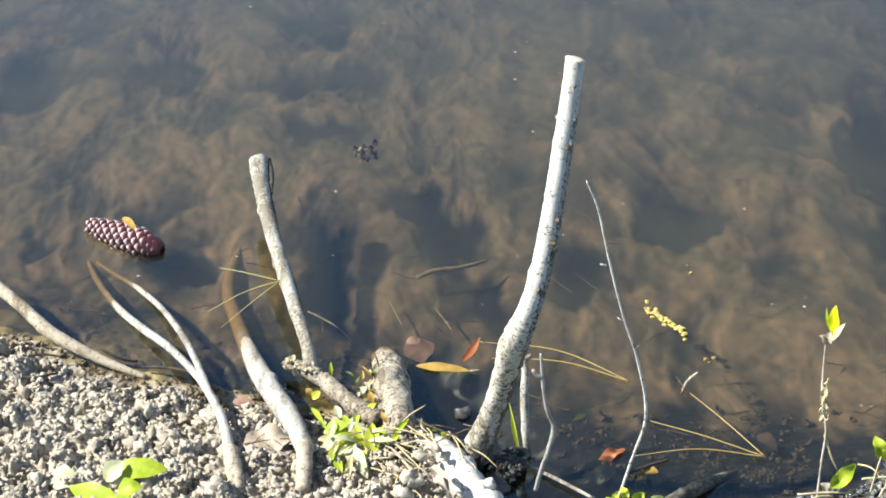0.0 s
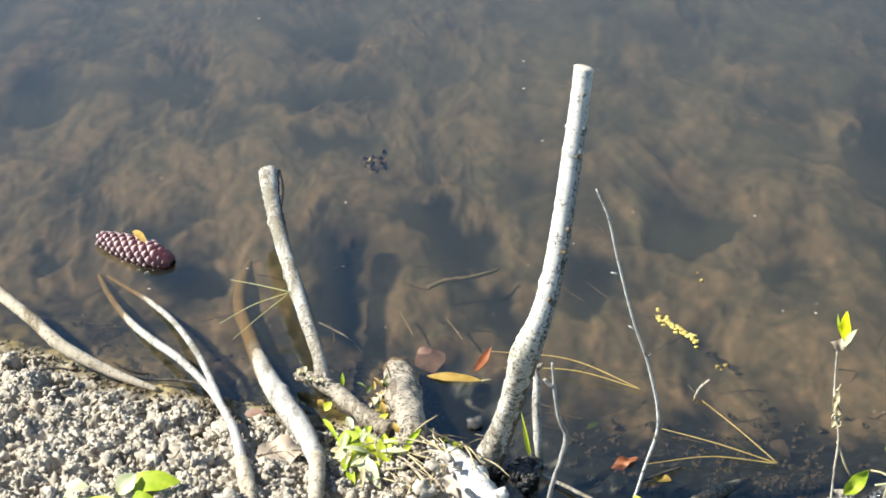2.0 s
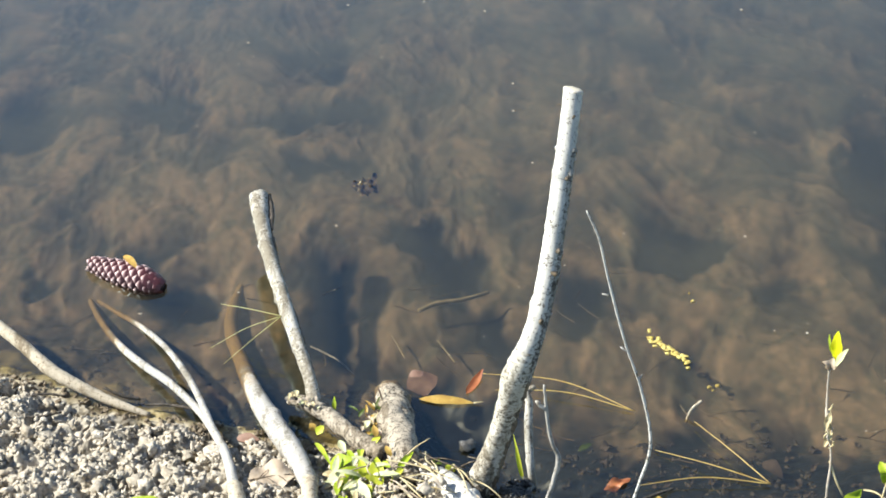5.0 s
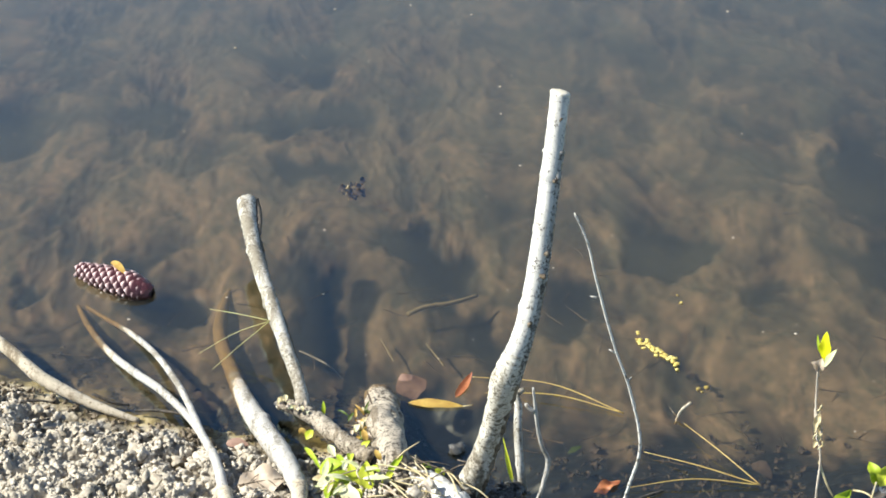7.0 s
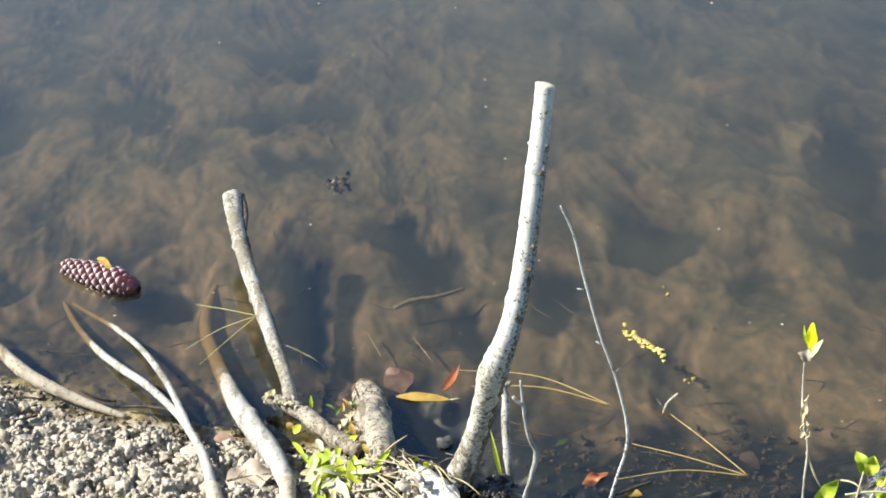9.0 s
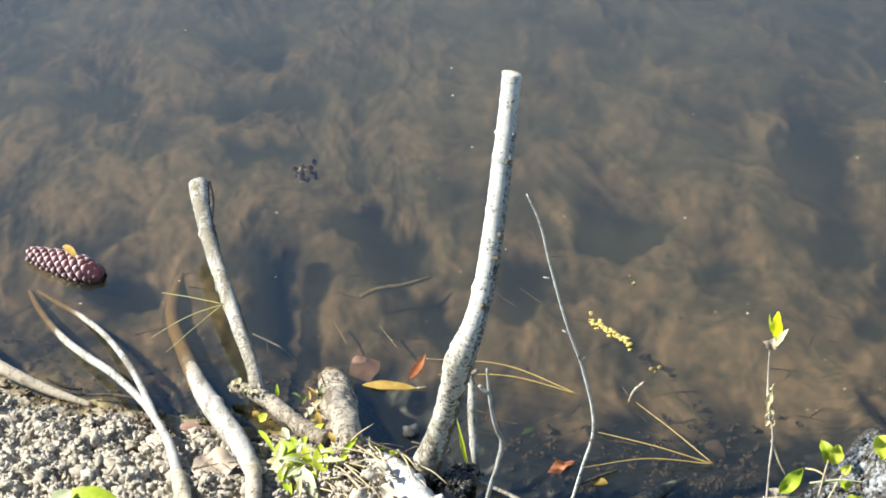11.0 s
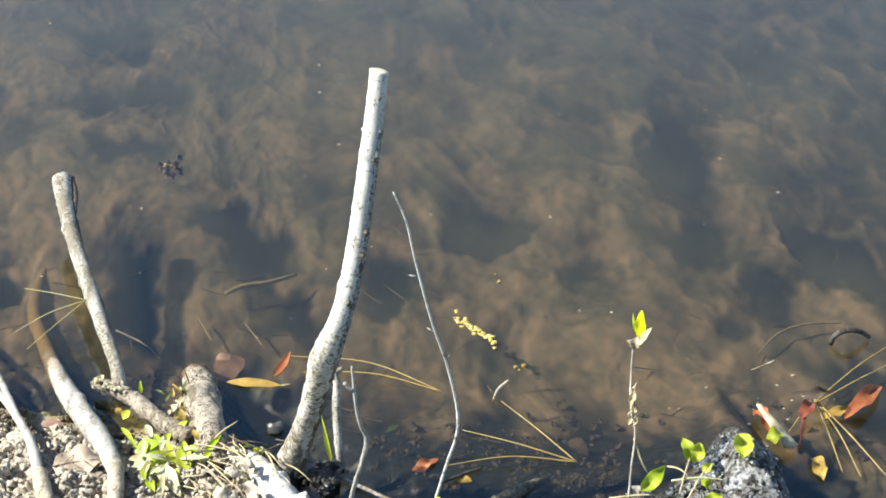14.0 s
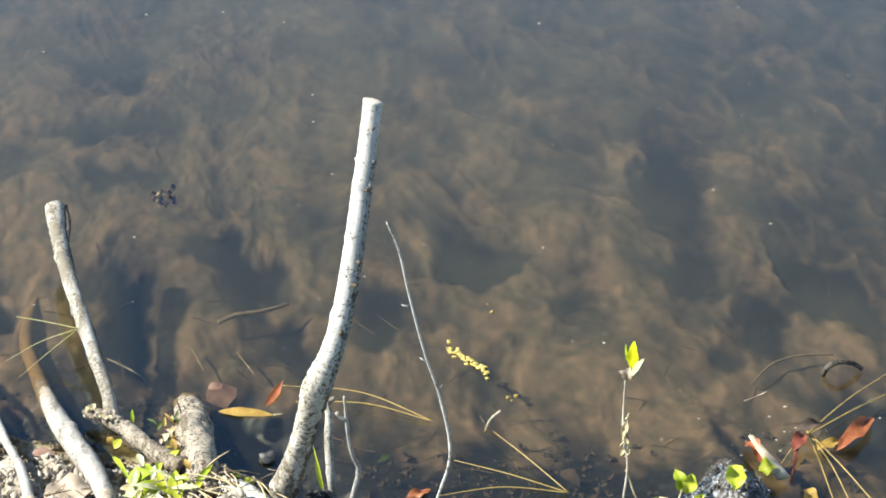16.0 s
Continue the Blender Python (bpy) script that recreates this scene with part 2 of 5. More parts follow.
def part(name, bm, mat, parent, label="", smooth=True):
    """A part in world coordinates under a thing or a part."""
    top = parent
    shift = Vector(top.location)
    me = bpy.data.meshes.new(name)
    bm.to_mesh(me)
    bm.free()
    if smooth:
        me.polygons.foreach_set("use_smooth", [True] * len(me.polygons))
    me.materials.append(mat)
    ob = new(name, me)
    ob.parent = parent
    # parents sit either at a place without a turn, or at the world's origin
    ob.location = -shift if parent.parent is None else (0, 0, 0)
    if label:
        ob["label"] = label
    return ob


def thing(name, at, label, category, group=""):
    e = new(name)
    e.location = at
    e.empty_display_size = 0.02
    return tagged(e, label, category, group)


def spline(points, step=0.006):
    """A smooth line through the points (each x, y, z, radius)."""
    p = np.array(points, float)
    p = np.vstack([2 * p[0] - p[1], p, 2 * p[-1] - p[-2]])
    out = []
    for i in range(1, len(p) - 2):
        n = max(2, int(np.linalg.norm(p[i + 1, :3] - p[i, :3]) / step))
        for k in range(n):
            t = k / n
            a, b, c, d = p[i - 1], p[i], p[i + 1], p[i + 2]
            out.append(0.5 * (2 * b + (c - a) * t + (2 * a - 5 * b + 4 * c - d) * t * t + (3 * b - a - 3 * c + d) * t ** 3))
    out.append(p[-2])
    return np.array(out)


def tube(points, radii, seg=12, rough=0.08, step=0.006, seed=0, bm=None, knobs=0, flat=1.0):
    """A tapered, uneven limb along a smooth line, closed at both ends."""
    bm = bm or bmesh.new()
    line = spline([(*p, r) for p, r in zip(points, radii)], step)
    rng = random.Random(seed)
    bumps = [(rng.randrange(len(line)), rng.uniform(0, 2 * math.pi), rng.uniform(0.25, 0.6)) for _ in range(knobs)]
    rings, up = [], Vector((0.3, 0.2, 1)).normalized()
    for i, (x, y, z, r) in enumerate(line):
        a, b = line[max(0, i - 1), :3], line[min(len(line) - 1, i + 1), :3]
        d = Vector(b - a).normalized()
        side = d.cross(up)
        side = side.normalized() if side.length > 1e-4 else Vector((1, 0, 0))
        nrm = side.cross(d).normalized()
        ring = []
        for k in range(seg):
            an = 2 * math.pi * k / seg
            w = (side * math.cos(an) + nrm * math.sin(an) * flat)
            c = Vector((x, y, z))
            n = noise.noise((c + w * r) * (0.55 / max(r, 0.002)) + Vector((seed * 7.1, 0, 0)))
            n2 = noise.noise((c + w * r) * (2.0 / max(r, 0.002)) + Vector((0, seed * 3.3, 0)))
            rr = r * (1 + rough * n * 1.6 + rough * n2 * 0.7)
            for bi, ba, bh in bumps:
                e = ((i - bi) * step / (0.6 * r + 1e-4)) ** 2 + (2.0 * math.sin((an - ba) / 2)) ** 2 * 2
                rr += r * bh * math.exp(-e * 1.5) * 0.6
            ring.append(bm.verts.new(c + w * rr))
        rings.append(ring)
    for a, b in zip(rings, rings[1:]):
        for k in range(seg):
            bm.faces.new((b[k], b[(k + 1) % seg], a[(k + 1) % seg], a[k]))
    for ring, flip in ((rings[0], False), (rings[-1], True)):
        c = sum((v.co for v in ring), Vector()) / seg
        v = bm.verts.new(c)
        for k in range(seg):
            f = (ring[k], v, ring[(k + 1) % seg])
            bm.faces.new(f if flip else f[::-1])
    return bm


def cap(end, before, r, tilt=(0, 0, 0), thick=0.004, seed=0):
    """A rough sawn or broken face on the end of a limb."""
    d = (Vector(end) - Vector(before)).normalized()
    d = (d + Vector(tilt)).normalized()
    side = d.orthogonal().normalized()
    up = d.cross(side)
    bm = bmesh.new()
    rng = random.Random(seed)
    rows = []
    for lvl, rad in ((-thick, 1.0), (0, 1.0), (thick * 0.35, 0.9), (thick * 0.5, 0.45)):
        rows.append([bm.verts.new(Vector(end) + d * (lvl + rng.uniform(-0.1, 0.1) * thick) + (side * math.cos(a) + up * math.sin(a)) * r * rad * rng.uniform(0.93, 1.07))
                     for a in [2 * math.pi * k / 14 for k in range(14)]])
    for a, b in zip(rows, rows[1:]):
        for k in range(14):
            bm.faces.new((a[k], a[(k + 1) % 14], b[(k + 1) % 14], b[k]))
    v = bm.verts.new(Vector(end) + d * thick * 0.5)
    for k in range(14):
        bm.faces.new((rows[-1][k], rows[-1][(k + 1) % 14], v))
    bmesh.ops.recalc_face_normals(bm, faces=bm.faces)
    return bm


def leaf_bm(base, tip, width, curl=0.1, fold=0.15, up=(0, -0.35, 1), wave=0.04, seed=0, belly=0.45, bm=None):
    """A leaf blade from base to tip with a folded midrib, a curl and a wavy rim."""
    bm = bm or bmesh.new()
    base, tip = Vector(base), Vector(tip)
    ax = tip - base
    L = ax.length
    ax.normalize()
    nrm = Vector(up) - ax * Vector(up).dot(ax)
    nrm.normalize()
    side = nrm.cross(ax)
    rng = random.Random(seed)
    ph = rng.uniform(0, 6)
    n, rows = 12, []
    for i in range(n + 1):
        t = i / n
        prof = math.sin(math.pi * t ** (math.log(0.5) / math.log(belly))) ** 0.75 if 0 < t < 1 else 0.03
        w = width / 2 * max(prof, 0.03)
        row = []
        for j in range(-2, 3):
            s = j / 2
            h = L * curl * 4 * t * (1 - t) + abs(s) * w * fold + math.sin(t * 9 + ph + s) * wave * w * abs(s)
            row.append(bm.verts.new(base + ax * (t * L) + side * (s * w * (1 + 0.06 * math.sin(t * 14 + ph))) + nrm * h))
        rows.append(row)
    for a, b in zip(rows, rows[1:]):
        for j in range(4):
            bm.faces.new((a[j], a[j + 1], b[j + 1], b[j]))
    # the underside, a hair below
    ret = bmesh.ops.duplicate(bm, geom=list({f for r in rows for v in r for f in v.link_faces}))
    fs = [g for g in ret["geom"] if isinstance(g, bmesh.types.BMFace)]
    bmesh.ops.translate(bm, verts=list({v for f in fs for v in f.verts}), vec=-nrm * 0.0005)
    bmesh.ops.reverse_faces(bm, faces=fs)
    return bm


def leaf(name, base, tip, width, mat, label, category="leaf", group="", **kw):
    ob = obj(name, leaf_bm(base, tip, width, **kw), mat, at=base)
    return tagged(ob, label, category, group)


# ---- ground: one sheet from the bank under the water to the horizon ----
SHORE = [(-9, 2.05), (-0.673, 2.123), (-0.568, 2.102), (-0.513, 2.079), (-0.458, 2.040), (-0.375, 2.007), (-0.281, 1.976), (-0.218, 1.960), (-0.154, 1.939), (-0.099, 1.949),
         (-0.037, 1.928), (0.011, 1.886), (0.040, 1.826), (0.063, 1.778), (0.114, 1.756), (0.269, 1.747), (0.353, 1.750), (0.429, 1.785),
         (0.470, 1.794), (0.497, 1.813), (0.547, 1.861), (0.588, 1.906), (0.610, 1.847), (0.617, 1.786), (0.651, 1.717), (1.2, 1.6), (9, 1.5)]
SHORE_X, SHORE_Y = [p[0] for p in SHORE], [p[1] for p in SHORE]
# the same line without its small bays, for the bed farther out
COAST_X, COAST_Y = [-9, -0.66, -0.1, 0.12, 0.3, 0.8, 9], [2.05, 2.07, 1.95, 1.82, 1.78, 1.74, 1.6]


def smooth(t):
    t = min(1.0, max(0.0, t))
    return t * t * (3 - 2 * t)


# hollows in the algae mat with painted shadows among them, and thick wads of it: place, and reach along x and y
# the first two paint the shadows of the leaning stem and the cone
HOLLOWS_AND_SHADOWS = [(-0.15, 2.28, 0.032, 0.155), (-0.35, 2.3, 0.047, 0.04), (-0.04, 2.48, 0.033, 0.049), (0.01, 2.37, 0.041, 0.062), (-0.15, 2.89, 0.041, 0.045), (-0.24, 2.86, 0.036, 0.035),
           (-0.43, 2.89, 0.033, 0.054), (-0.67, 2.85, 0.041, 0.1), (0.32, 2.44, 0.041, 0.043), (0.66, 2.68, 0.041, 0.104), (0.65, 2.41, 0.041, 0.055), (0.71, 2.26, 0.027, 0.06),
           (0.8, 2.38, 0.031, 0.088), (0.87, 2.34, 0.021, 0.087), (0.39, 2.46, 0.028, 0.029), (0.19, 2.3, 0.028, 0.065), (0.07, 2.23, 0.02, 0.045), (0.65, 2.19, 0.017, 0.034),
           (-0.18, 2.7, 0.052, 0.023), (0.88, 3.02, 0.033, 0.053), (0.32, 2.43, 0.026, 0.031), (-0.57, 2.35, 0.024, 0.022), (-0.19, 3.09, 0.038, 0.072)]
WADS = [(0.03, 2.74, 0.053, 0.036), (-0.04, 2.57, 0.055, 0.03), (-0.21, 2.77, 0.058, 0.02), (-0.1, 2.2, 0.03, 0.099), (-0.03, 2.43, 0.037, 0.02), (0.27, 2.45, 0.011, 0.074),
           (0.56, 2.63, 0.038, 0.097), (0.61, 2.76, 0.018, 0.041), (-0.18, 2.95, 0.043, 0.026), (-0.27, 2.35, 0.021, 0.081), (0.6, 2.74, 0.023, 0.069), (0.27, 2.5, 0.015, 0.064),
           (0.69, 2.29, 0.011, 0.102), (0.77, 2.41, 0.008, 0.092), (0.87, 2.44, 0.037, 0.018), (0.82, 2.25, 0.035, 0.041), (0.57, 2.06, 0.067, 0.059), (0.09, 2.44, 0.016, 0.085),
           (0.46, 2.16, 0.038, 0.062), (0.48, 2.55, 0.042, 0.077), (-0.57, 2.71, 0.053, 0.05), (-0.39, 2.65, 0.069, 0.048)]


# deeper spots close to the bank; their darkened bed paints in the shade of roots and stems
SHADE_PITS = [(0.100, 1.826, 0.055, 0.06), (-0.003, 1.949, 0.032, 0.075), (-0.283, 2.031, 0.025, 0.05), (-0.206, 2.003, 0.025, 0.06), (0.175, 1.792, 0.06, 0.04),
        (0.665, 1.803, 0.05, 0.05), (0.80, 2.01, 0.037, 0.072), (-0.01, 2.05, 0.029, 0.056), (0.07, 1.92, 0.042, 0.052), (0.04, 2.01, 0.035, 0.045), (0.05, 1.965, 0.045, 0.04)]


# dark rotted litter on the shallow bed, with shade painted into the same patches
ROT_AND_SHADE = [(0.242, 1.812, 0.10, 0.05), (0.341, 1.816, 0.11, 0.05), (0.152, 1.861, 0.05, 0.08), (0.402, 1.859, 0.12, 0.06), (0.121, 1.944, 0.04, 0.05), (0.289, 1.965, 0.03, 0.03), (0.22, 1.89, 0.12, 0.05), (0.36, 1.90, 0.10, 0.04), (0.50, 1.86, 0.05, 0.05)]


def algae_and_shade(x, y):
    """How thickly algae lie on the bed, from bare dark mud (0) to a full mat (1), lowered too for painted shade; the
    tufts trail away from the bank.
    """
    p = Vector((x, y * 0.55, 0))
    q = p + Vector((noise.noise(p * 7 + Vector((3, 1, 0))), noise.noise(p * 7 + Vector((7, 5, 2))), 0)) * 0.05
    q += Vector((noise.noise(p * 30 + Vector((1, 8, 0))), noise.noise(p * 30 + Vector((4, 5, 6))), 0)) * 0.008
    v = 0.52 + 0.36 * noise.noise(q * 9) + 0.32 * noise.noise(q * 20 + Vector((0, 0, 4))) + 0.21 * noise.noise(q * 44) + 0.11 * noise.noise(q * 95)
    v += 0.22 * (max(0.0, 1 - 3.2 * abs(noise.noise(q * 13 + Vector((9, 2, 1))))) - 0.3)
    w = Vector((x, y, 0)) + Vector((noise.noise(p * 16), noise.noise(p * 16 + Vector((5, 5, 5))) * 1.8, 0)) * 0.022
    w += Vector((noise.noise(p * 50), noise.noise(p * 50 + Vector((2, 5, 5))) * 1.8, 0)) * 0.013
    for sign, spots in ((-1.15, HOLLOWS_AND_SHADOWS), (-1.1, SHADE_PITS), (-0.5, ROT_AND_SHADE), (0.45, WADS)):
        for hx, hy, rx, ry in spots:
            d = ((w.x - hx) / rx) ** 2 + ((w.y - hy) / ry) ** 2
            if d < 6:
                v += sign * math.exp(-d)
    # the value drops, and the bed darkens, towards the far right
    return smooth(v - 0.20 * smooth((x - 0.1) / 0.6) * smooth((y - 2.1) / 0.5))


def ground_z(x, y, detail=True):
    """Height of the bank and of the bed; the water's surface is 0."""
    s = float(np.interp(x, SHORE_X, SHORE_Y)) - y
    if s > 0.12:
        k = smooth((s - 0.12) / 0.25)
        s = max(0.05, s + (float(np.interp(x, COAST_X, COAST_Y)) - y - s) * k)
    p = Vector((x, y, 0))
    mound = 0.05 * math.exp(-((x - 0.57) / 0.035) ** 2 - ((y - 1.79) / 0.06) ** 2)
    if abs(x) < 3 and abs(y - 2.4) < 2:
        s += 0.018 * noise.noise(p * 22) + 0.010 * noise.noise(p * 55)
    if s > 0:
        z = 0.20 * min(s, 0.25) + 0.05 * min(max(s - 0.25, 0), 2.5) + 0.01 * min(max(s - 2.75, 0), 200)
        if detail and y > 1.5 and abs(x) < 1.6:
            k = smooth((s - 0.015) / 0.055) * smooth((y - 1.5) / 0.15)
            warp = Vector((noise.noise(p * 60), noise.noise(p * 60 + Vector((9, 0, 0))), 0))
            c1, c2 = noise.voronoi(p * 75 + warp * 0.9)[0], noise.voronoi(p * 150 + warp * 1.5 + Vector((0, 0, 2)))[0]
            crumb = min(1.0, max(0.0, (c1[1] - c1[0]) * 2.2)) + 0.55 * min(1.0, max(0.0, (c2[1] - c2[0]) * 2.4))
            rough = 0.35 + 0.65 * smooth(0.5 + 1.6 * noise.noise(p * 13 + Vector((4, 4, 0))))
            z += mound + k * (0.014 * noise.noise(p * 24) - 0.024 * max(0.0, 0.1 + noise.noise(p * 47 + warp * 0.25)) + 0.006 + 0.012 * rough * (crumb - 0.8) + 0.004 * noise.noise(p * 190))
        return z
    w = -s
    far = max(0.0, y - float(np.interp(x, COAST_X, COAST_Y)))
    t = smooth((w - 0.03) / 0.2)
    w = max(0.0, w + (far - w) * t)
    z = -0.20 * min(w, 0.2) - 0.085 * min(max(w - 0.2, 0), 1.5) - 0.02 * min(max(w - 1.7, 0), 40)
    if detail:
        k = smooth(w / 0.30)
        q = p + Vector((noise.noise(p * 4 + Vector((3, 1, 0))), noise.noise(p * 4 + Vector((7, 5, 2))), 0)) * 0.07
        clump = algae_and_shade(x, y)
        fuzz = 0.5 * noise.noise(q * 30) + 0.35 * noise.noise(p * 62) + 0.2 * noise.noise(p * 120)
        z += k * (0.011 * clump - 0.009 + (0.0010 + 0.0022 * clump) * fuzz)
        z += (1 - k) * smooth(w / 0.03) * (0.006 * noise.noise(p * 34) + 0.004 * noise.noise(p * 80))
        for px, py, rx, ry in SHADE_PITS:
            z -= 0.035 * math.exp(-((x - px) / rx) ** 2 - ((y - py) / ry) ** 2)
        z = min(z, -0.006 * smooth(w / 0.03))
    return z


def spaced(lo, hi, step, far):
    """Even steps from lo to hi, then ever wider ones out to far on both sides."""
    mid = list(np.arange(lo, hi + step / 2, step))
    out, d = [], step
    while not out or out[-1] < far:
        d *= 1.35
        out.append((out[-1] if out else 0) + d)
    return [lo - o for o in reversed(out)] + mid + [mid[-1] + o for o in out]


def columns():
    left = [-0.68 + 0.0024 * k for k in range(310)]
    right = [c for c in spaced(left[-1] + 0.0046, 1.2, 0.0046, 600) if c > left[-1]]
    return [c for c in spaced(-0.68, -0.6, 0.0046, 600) if c < -0.681] + left + right


def banded():
    """Rows of the ground sheet: close together on the bank, wider over the bed."""
    near = [1.66 + 0.0021 * k for k in range(205)]
    rows = spaced(near[-1] + 0.0055, 3.35, 0.0055, 600)
    first = next(i for i, r in enumerate(rows) if r >= near[-1] + 0.005)
    back = [r for r in spaced(1.66, 1.7, 0.0055, 600) if r < 1.659]
    return back + near + rows[first:]


def sheet(name, xs, ys, height, mat):
    verts = [(x, y, height(x, y)) for y in ys for x in xs]
    nx = len(xs)
    faces = [(j * nx + i, j * nx + i + 1, (j + 1) * nx + i + 1, (j + 1) * nx + i) for j in range(len(ys) - 1) for i in range(nx - 1)]
    me = bpy.data.meshes.new(name)
    me.from_pydata(verts, [], faces)
    me.polygons.foreach_set("use_smooth", [True] * len(faces))
    me.materials.append(mat)
    return new(name, me)


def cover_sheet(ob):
    # holds the bed's painted shadows along with its algae
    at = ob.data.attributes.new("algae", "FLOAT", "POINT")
    at.data.foreach_set("value", [algae_and_shade(v.co.x, v.co.y) if v.co.z < 0 and abs(v.co.x) < 2 and v.co.y < 5 else 0.5 for v in ob.data.vertices])
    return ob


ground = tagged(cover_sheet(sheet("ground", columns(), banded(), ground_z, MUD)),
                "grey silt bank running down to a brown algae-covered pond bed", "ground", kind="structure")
flat_x, flat_y = spaced(-1.2, 1.6, 0.1, 600), spaced(1.4, 4.0, 0.1, 600)
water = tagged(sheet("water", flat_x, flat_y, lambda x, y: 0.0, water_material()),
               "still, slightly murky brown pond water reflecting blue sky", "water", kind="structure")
for k, part_way in enumerate((0.22, 0.52)):
    haze = sheet("silt_haze", spaced(-1.0, 1.4, 0.016, 60), spaced(1.6, 3.6, 0.02, 60),
                 lambda x, y: min(ground_z(x, y, False), -0.004) * part_way, haze_material("silt_haze", 3.1, part_way, 3.7 * k))
    tagged(cover_sheet(haze), "thin clouds of brown silt hanging in the pond water", "water", kind="stuff")

# ---- the cut shrub on the bank ----
def limb(pts, seg=14, rough=0.09, step=0.004, seed=0, knobs=6, flat=1.0):
    """A limb through points that carry their radius as a fourth number."""
    return tube([p[:3] for p in pts], [p[3] for p in pts], seg, rough, step, seed, knobs=knobs, flat=flat)


shrub = thing("cut_shrub", (-0.016, 1.849, 0.020), "pale bare shrub stems sawn off above a muddy root crown", "shrub")
tall = [(0.0361, 1.8430, 0.0133, 0.0166), (0.0555, 1.8320, 0.0820, 0.0130), (0.0696, 1.8190, 0.1558, 0.0131), (0.0781, 1.8130, 0.2014, 0.0155), (0.0910, 1.8150, 0.2395, 0.0125), (0.1017, 1.8240, 0.2717, 0.0112), (0.1129, 1.8430, 0.3193, 0.0112), (0.1242, 1.8730, 0.3882, 0.0104), (0.1339, 1.9000, 0.4470, 0.0105), (0.1419, 1.9250, 0.5020, 0.0103)]
stem = part("tall_stem", limb(tall[3:], 26, 0.04, 0.003, 3, 3), BARK_PALE, shrub, "smooth pale bark with small knots")
part("lower_stem", limb(tall[:5], 26, 0.07, 0.003, 4, 6), BARK_FLECKED, shrub, "rough pale bark thick with dark flecks")
# two darker limbs along the right paint in the tall stem's shaded side
part("old_bark", limb([(x + r * 0.60, y - r * 0.34, z, r * 0.50) for x, y, z, r in tall[3:-1]], 18, 0.12, 0.003, 16, 10), BARK_SHADE, stem, "flecked grey strip painting in the stem's shaded side")
part("old_bark", limb([(x + r * 0.62, y - r * 0.22, z - r * 0.1, r * 0.50) for x, y, z, r in tall[:4]], 18, 0.2, 0.003, 17, 10), BARK_BROWN, shrub, "dark strip painting in the shaded side of the foot")
for k, (a, b, r) in enumerate((((0.1316, 1.8813, 0.4178), (0.1348, 1.8743, 0.4209), 0.0026), ((0.1227, 1.8485, 0.3470), (0.1254, 1.8417, 0.3481), 0.0030), ((0.1175, 1.8390, 0.3252), (0.1220, 1.8311, 0.3249), 0.0030), ((0.1242, 1.8992, 0.4453), (0.1217, 1.8997, 0.4464), 0.0022), ((0.1310, 1.9179, 0.4864), (0.1237, 1.9189, 0.4887), 0.0007), ((0.1022, 1.8172, 0.2692), (0.1061, 1.8126, 0.2789), 0.0026), ((0.1381, 1.9074, 0.4745), (0.1425, 1.9039, 0.4823), 0.0024))):
    part("knot", tube([a, Vector(a).lerp(Vector(b), 0.6), b], [r, r * 0.95, r * 0.5], 10, 0.5, 0.0015, 650 + k), BARK_PALE if k == 3 else BARK_BROWN, shrub)
part("cut_face", cap(tall[-1][:3], tall[-2][:3], tall[-1][3] * 1.05, (0.15, -0.1, 0.1), 0.004, 2), CUT, stem, "fresh pale sawn wood")
left = [(-0.1620, 1.9880, 0.0205, 0.0087), (-0.1695, 2.0290, 0.0287, 0.0080), (-0.1831, 2.0760, 0.0367, 0.0084), (-0.1998, 2.1350, 0.0458, 0.0092), (-0.2230, 2.2190, 0.0568, 0.0093), (-0.2418, 2.3040, 0.0657, 0.0102), (-0.2518, 2.3740, 0.0728, 0.0132)]
stem = part("leaning_stem", limb(left, 22, 0.08, 0.003, 5, 5), BARK_GREY, shrub)
part("cut_face", cap(left[-1][:3], left[-2][:3], left[-1][3] * 0.9, (-0.25, -0.3, 0.3), 0.006, 4), BARK_BROWN, stem, "weathered hollow broken end")
# shade on the leaning stem's right, put in as a dark strip
part("bark_strip", limb([(x + r * 0.72, y - r * 0.2, z - r * 0.1, r * 0.48) for x, y, z, r in left[1:-1]], 14, 0.25, 0.003, 15, 8), BARK_DARK, stem, "dark strip painting in the leaning stem's shaded side")
part("bark_strip", limb([(-0.239, 2.378, 0.073, 0.0039), (-0.233, 2.343, 0.070, 0.0046), (-0.231, 2.304, 0.066, 0.0023)], 8, 0.2, 0.003, 14, 3), BARK_DARK, stem, "loose dark strip of torn bark")
side = [(-0.0750, 1.881, 0.0320, 0.0113), (-0.1110, 1.917, 0.0300, 0.0102), (-0.1480, 1.969, 0.0220, 0.0099), (-0.1760, 1.996, 0.0180, 0.0082), (-0.1930, 2.004, 0.0170, 0.0065)]
stem = part("side_branch", limb(side, 18, 0.2, 0.003, 8, 14), BARK_ROOT, shrub)
part("broken_end", cap(side[-1][:3], side[-2][:3], side[-1][3], (0, 0, 0.2), 0.007, 6), CUT, stem, "pale splintered end")
root = [(-0.046, 1.827, 0.030, 0.0178), (-0.052, 1.875, 0.030, 0.0187), (-0.057, 1.934, 0.022, 0.0191), (-0.064, 1.993, 0.006, 0.0189), (-0.069, 2.027, -0.006, 0.0191), (-0.072, 2.062, -0.022, 0.0151)]
part("thick_root", limb(root, 34, 0.2, 0.002, 9, 10), BARK_ROOT, shrub, "furrowed brown root running into the water")
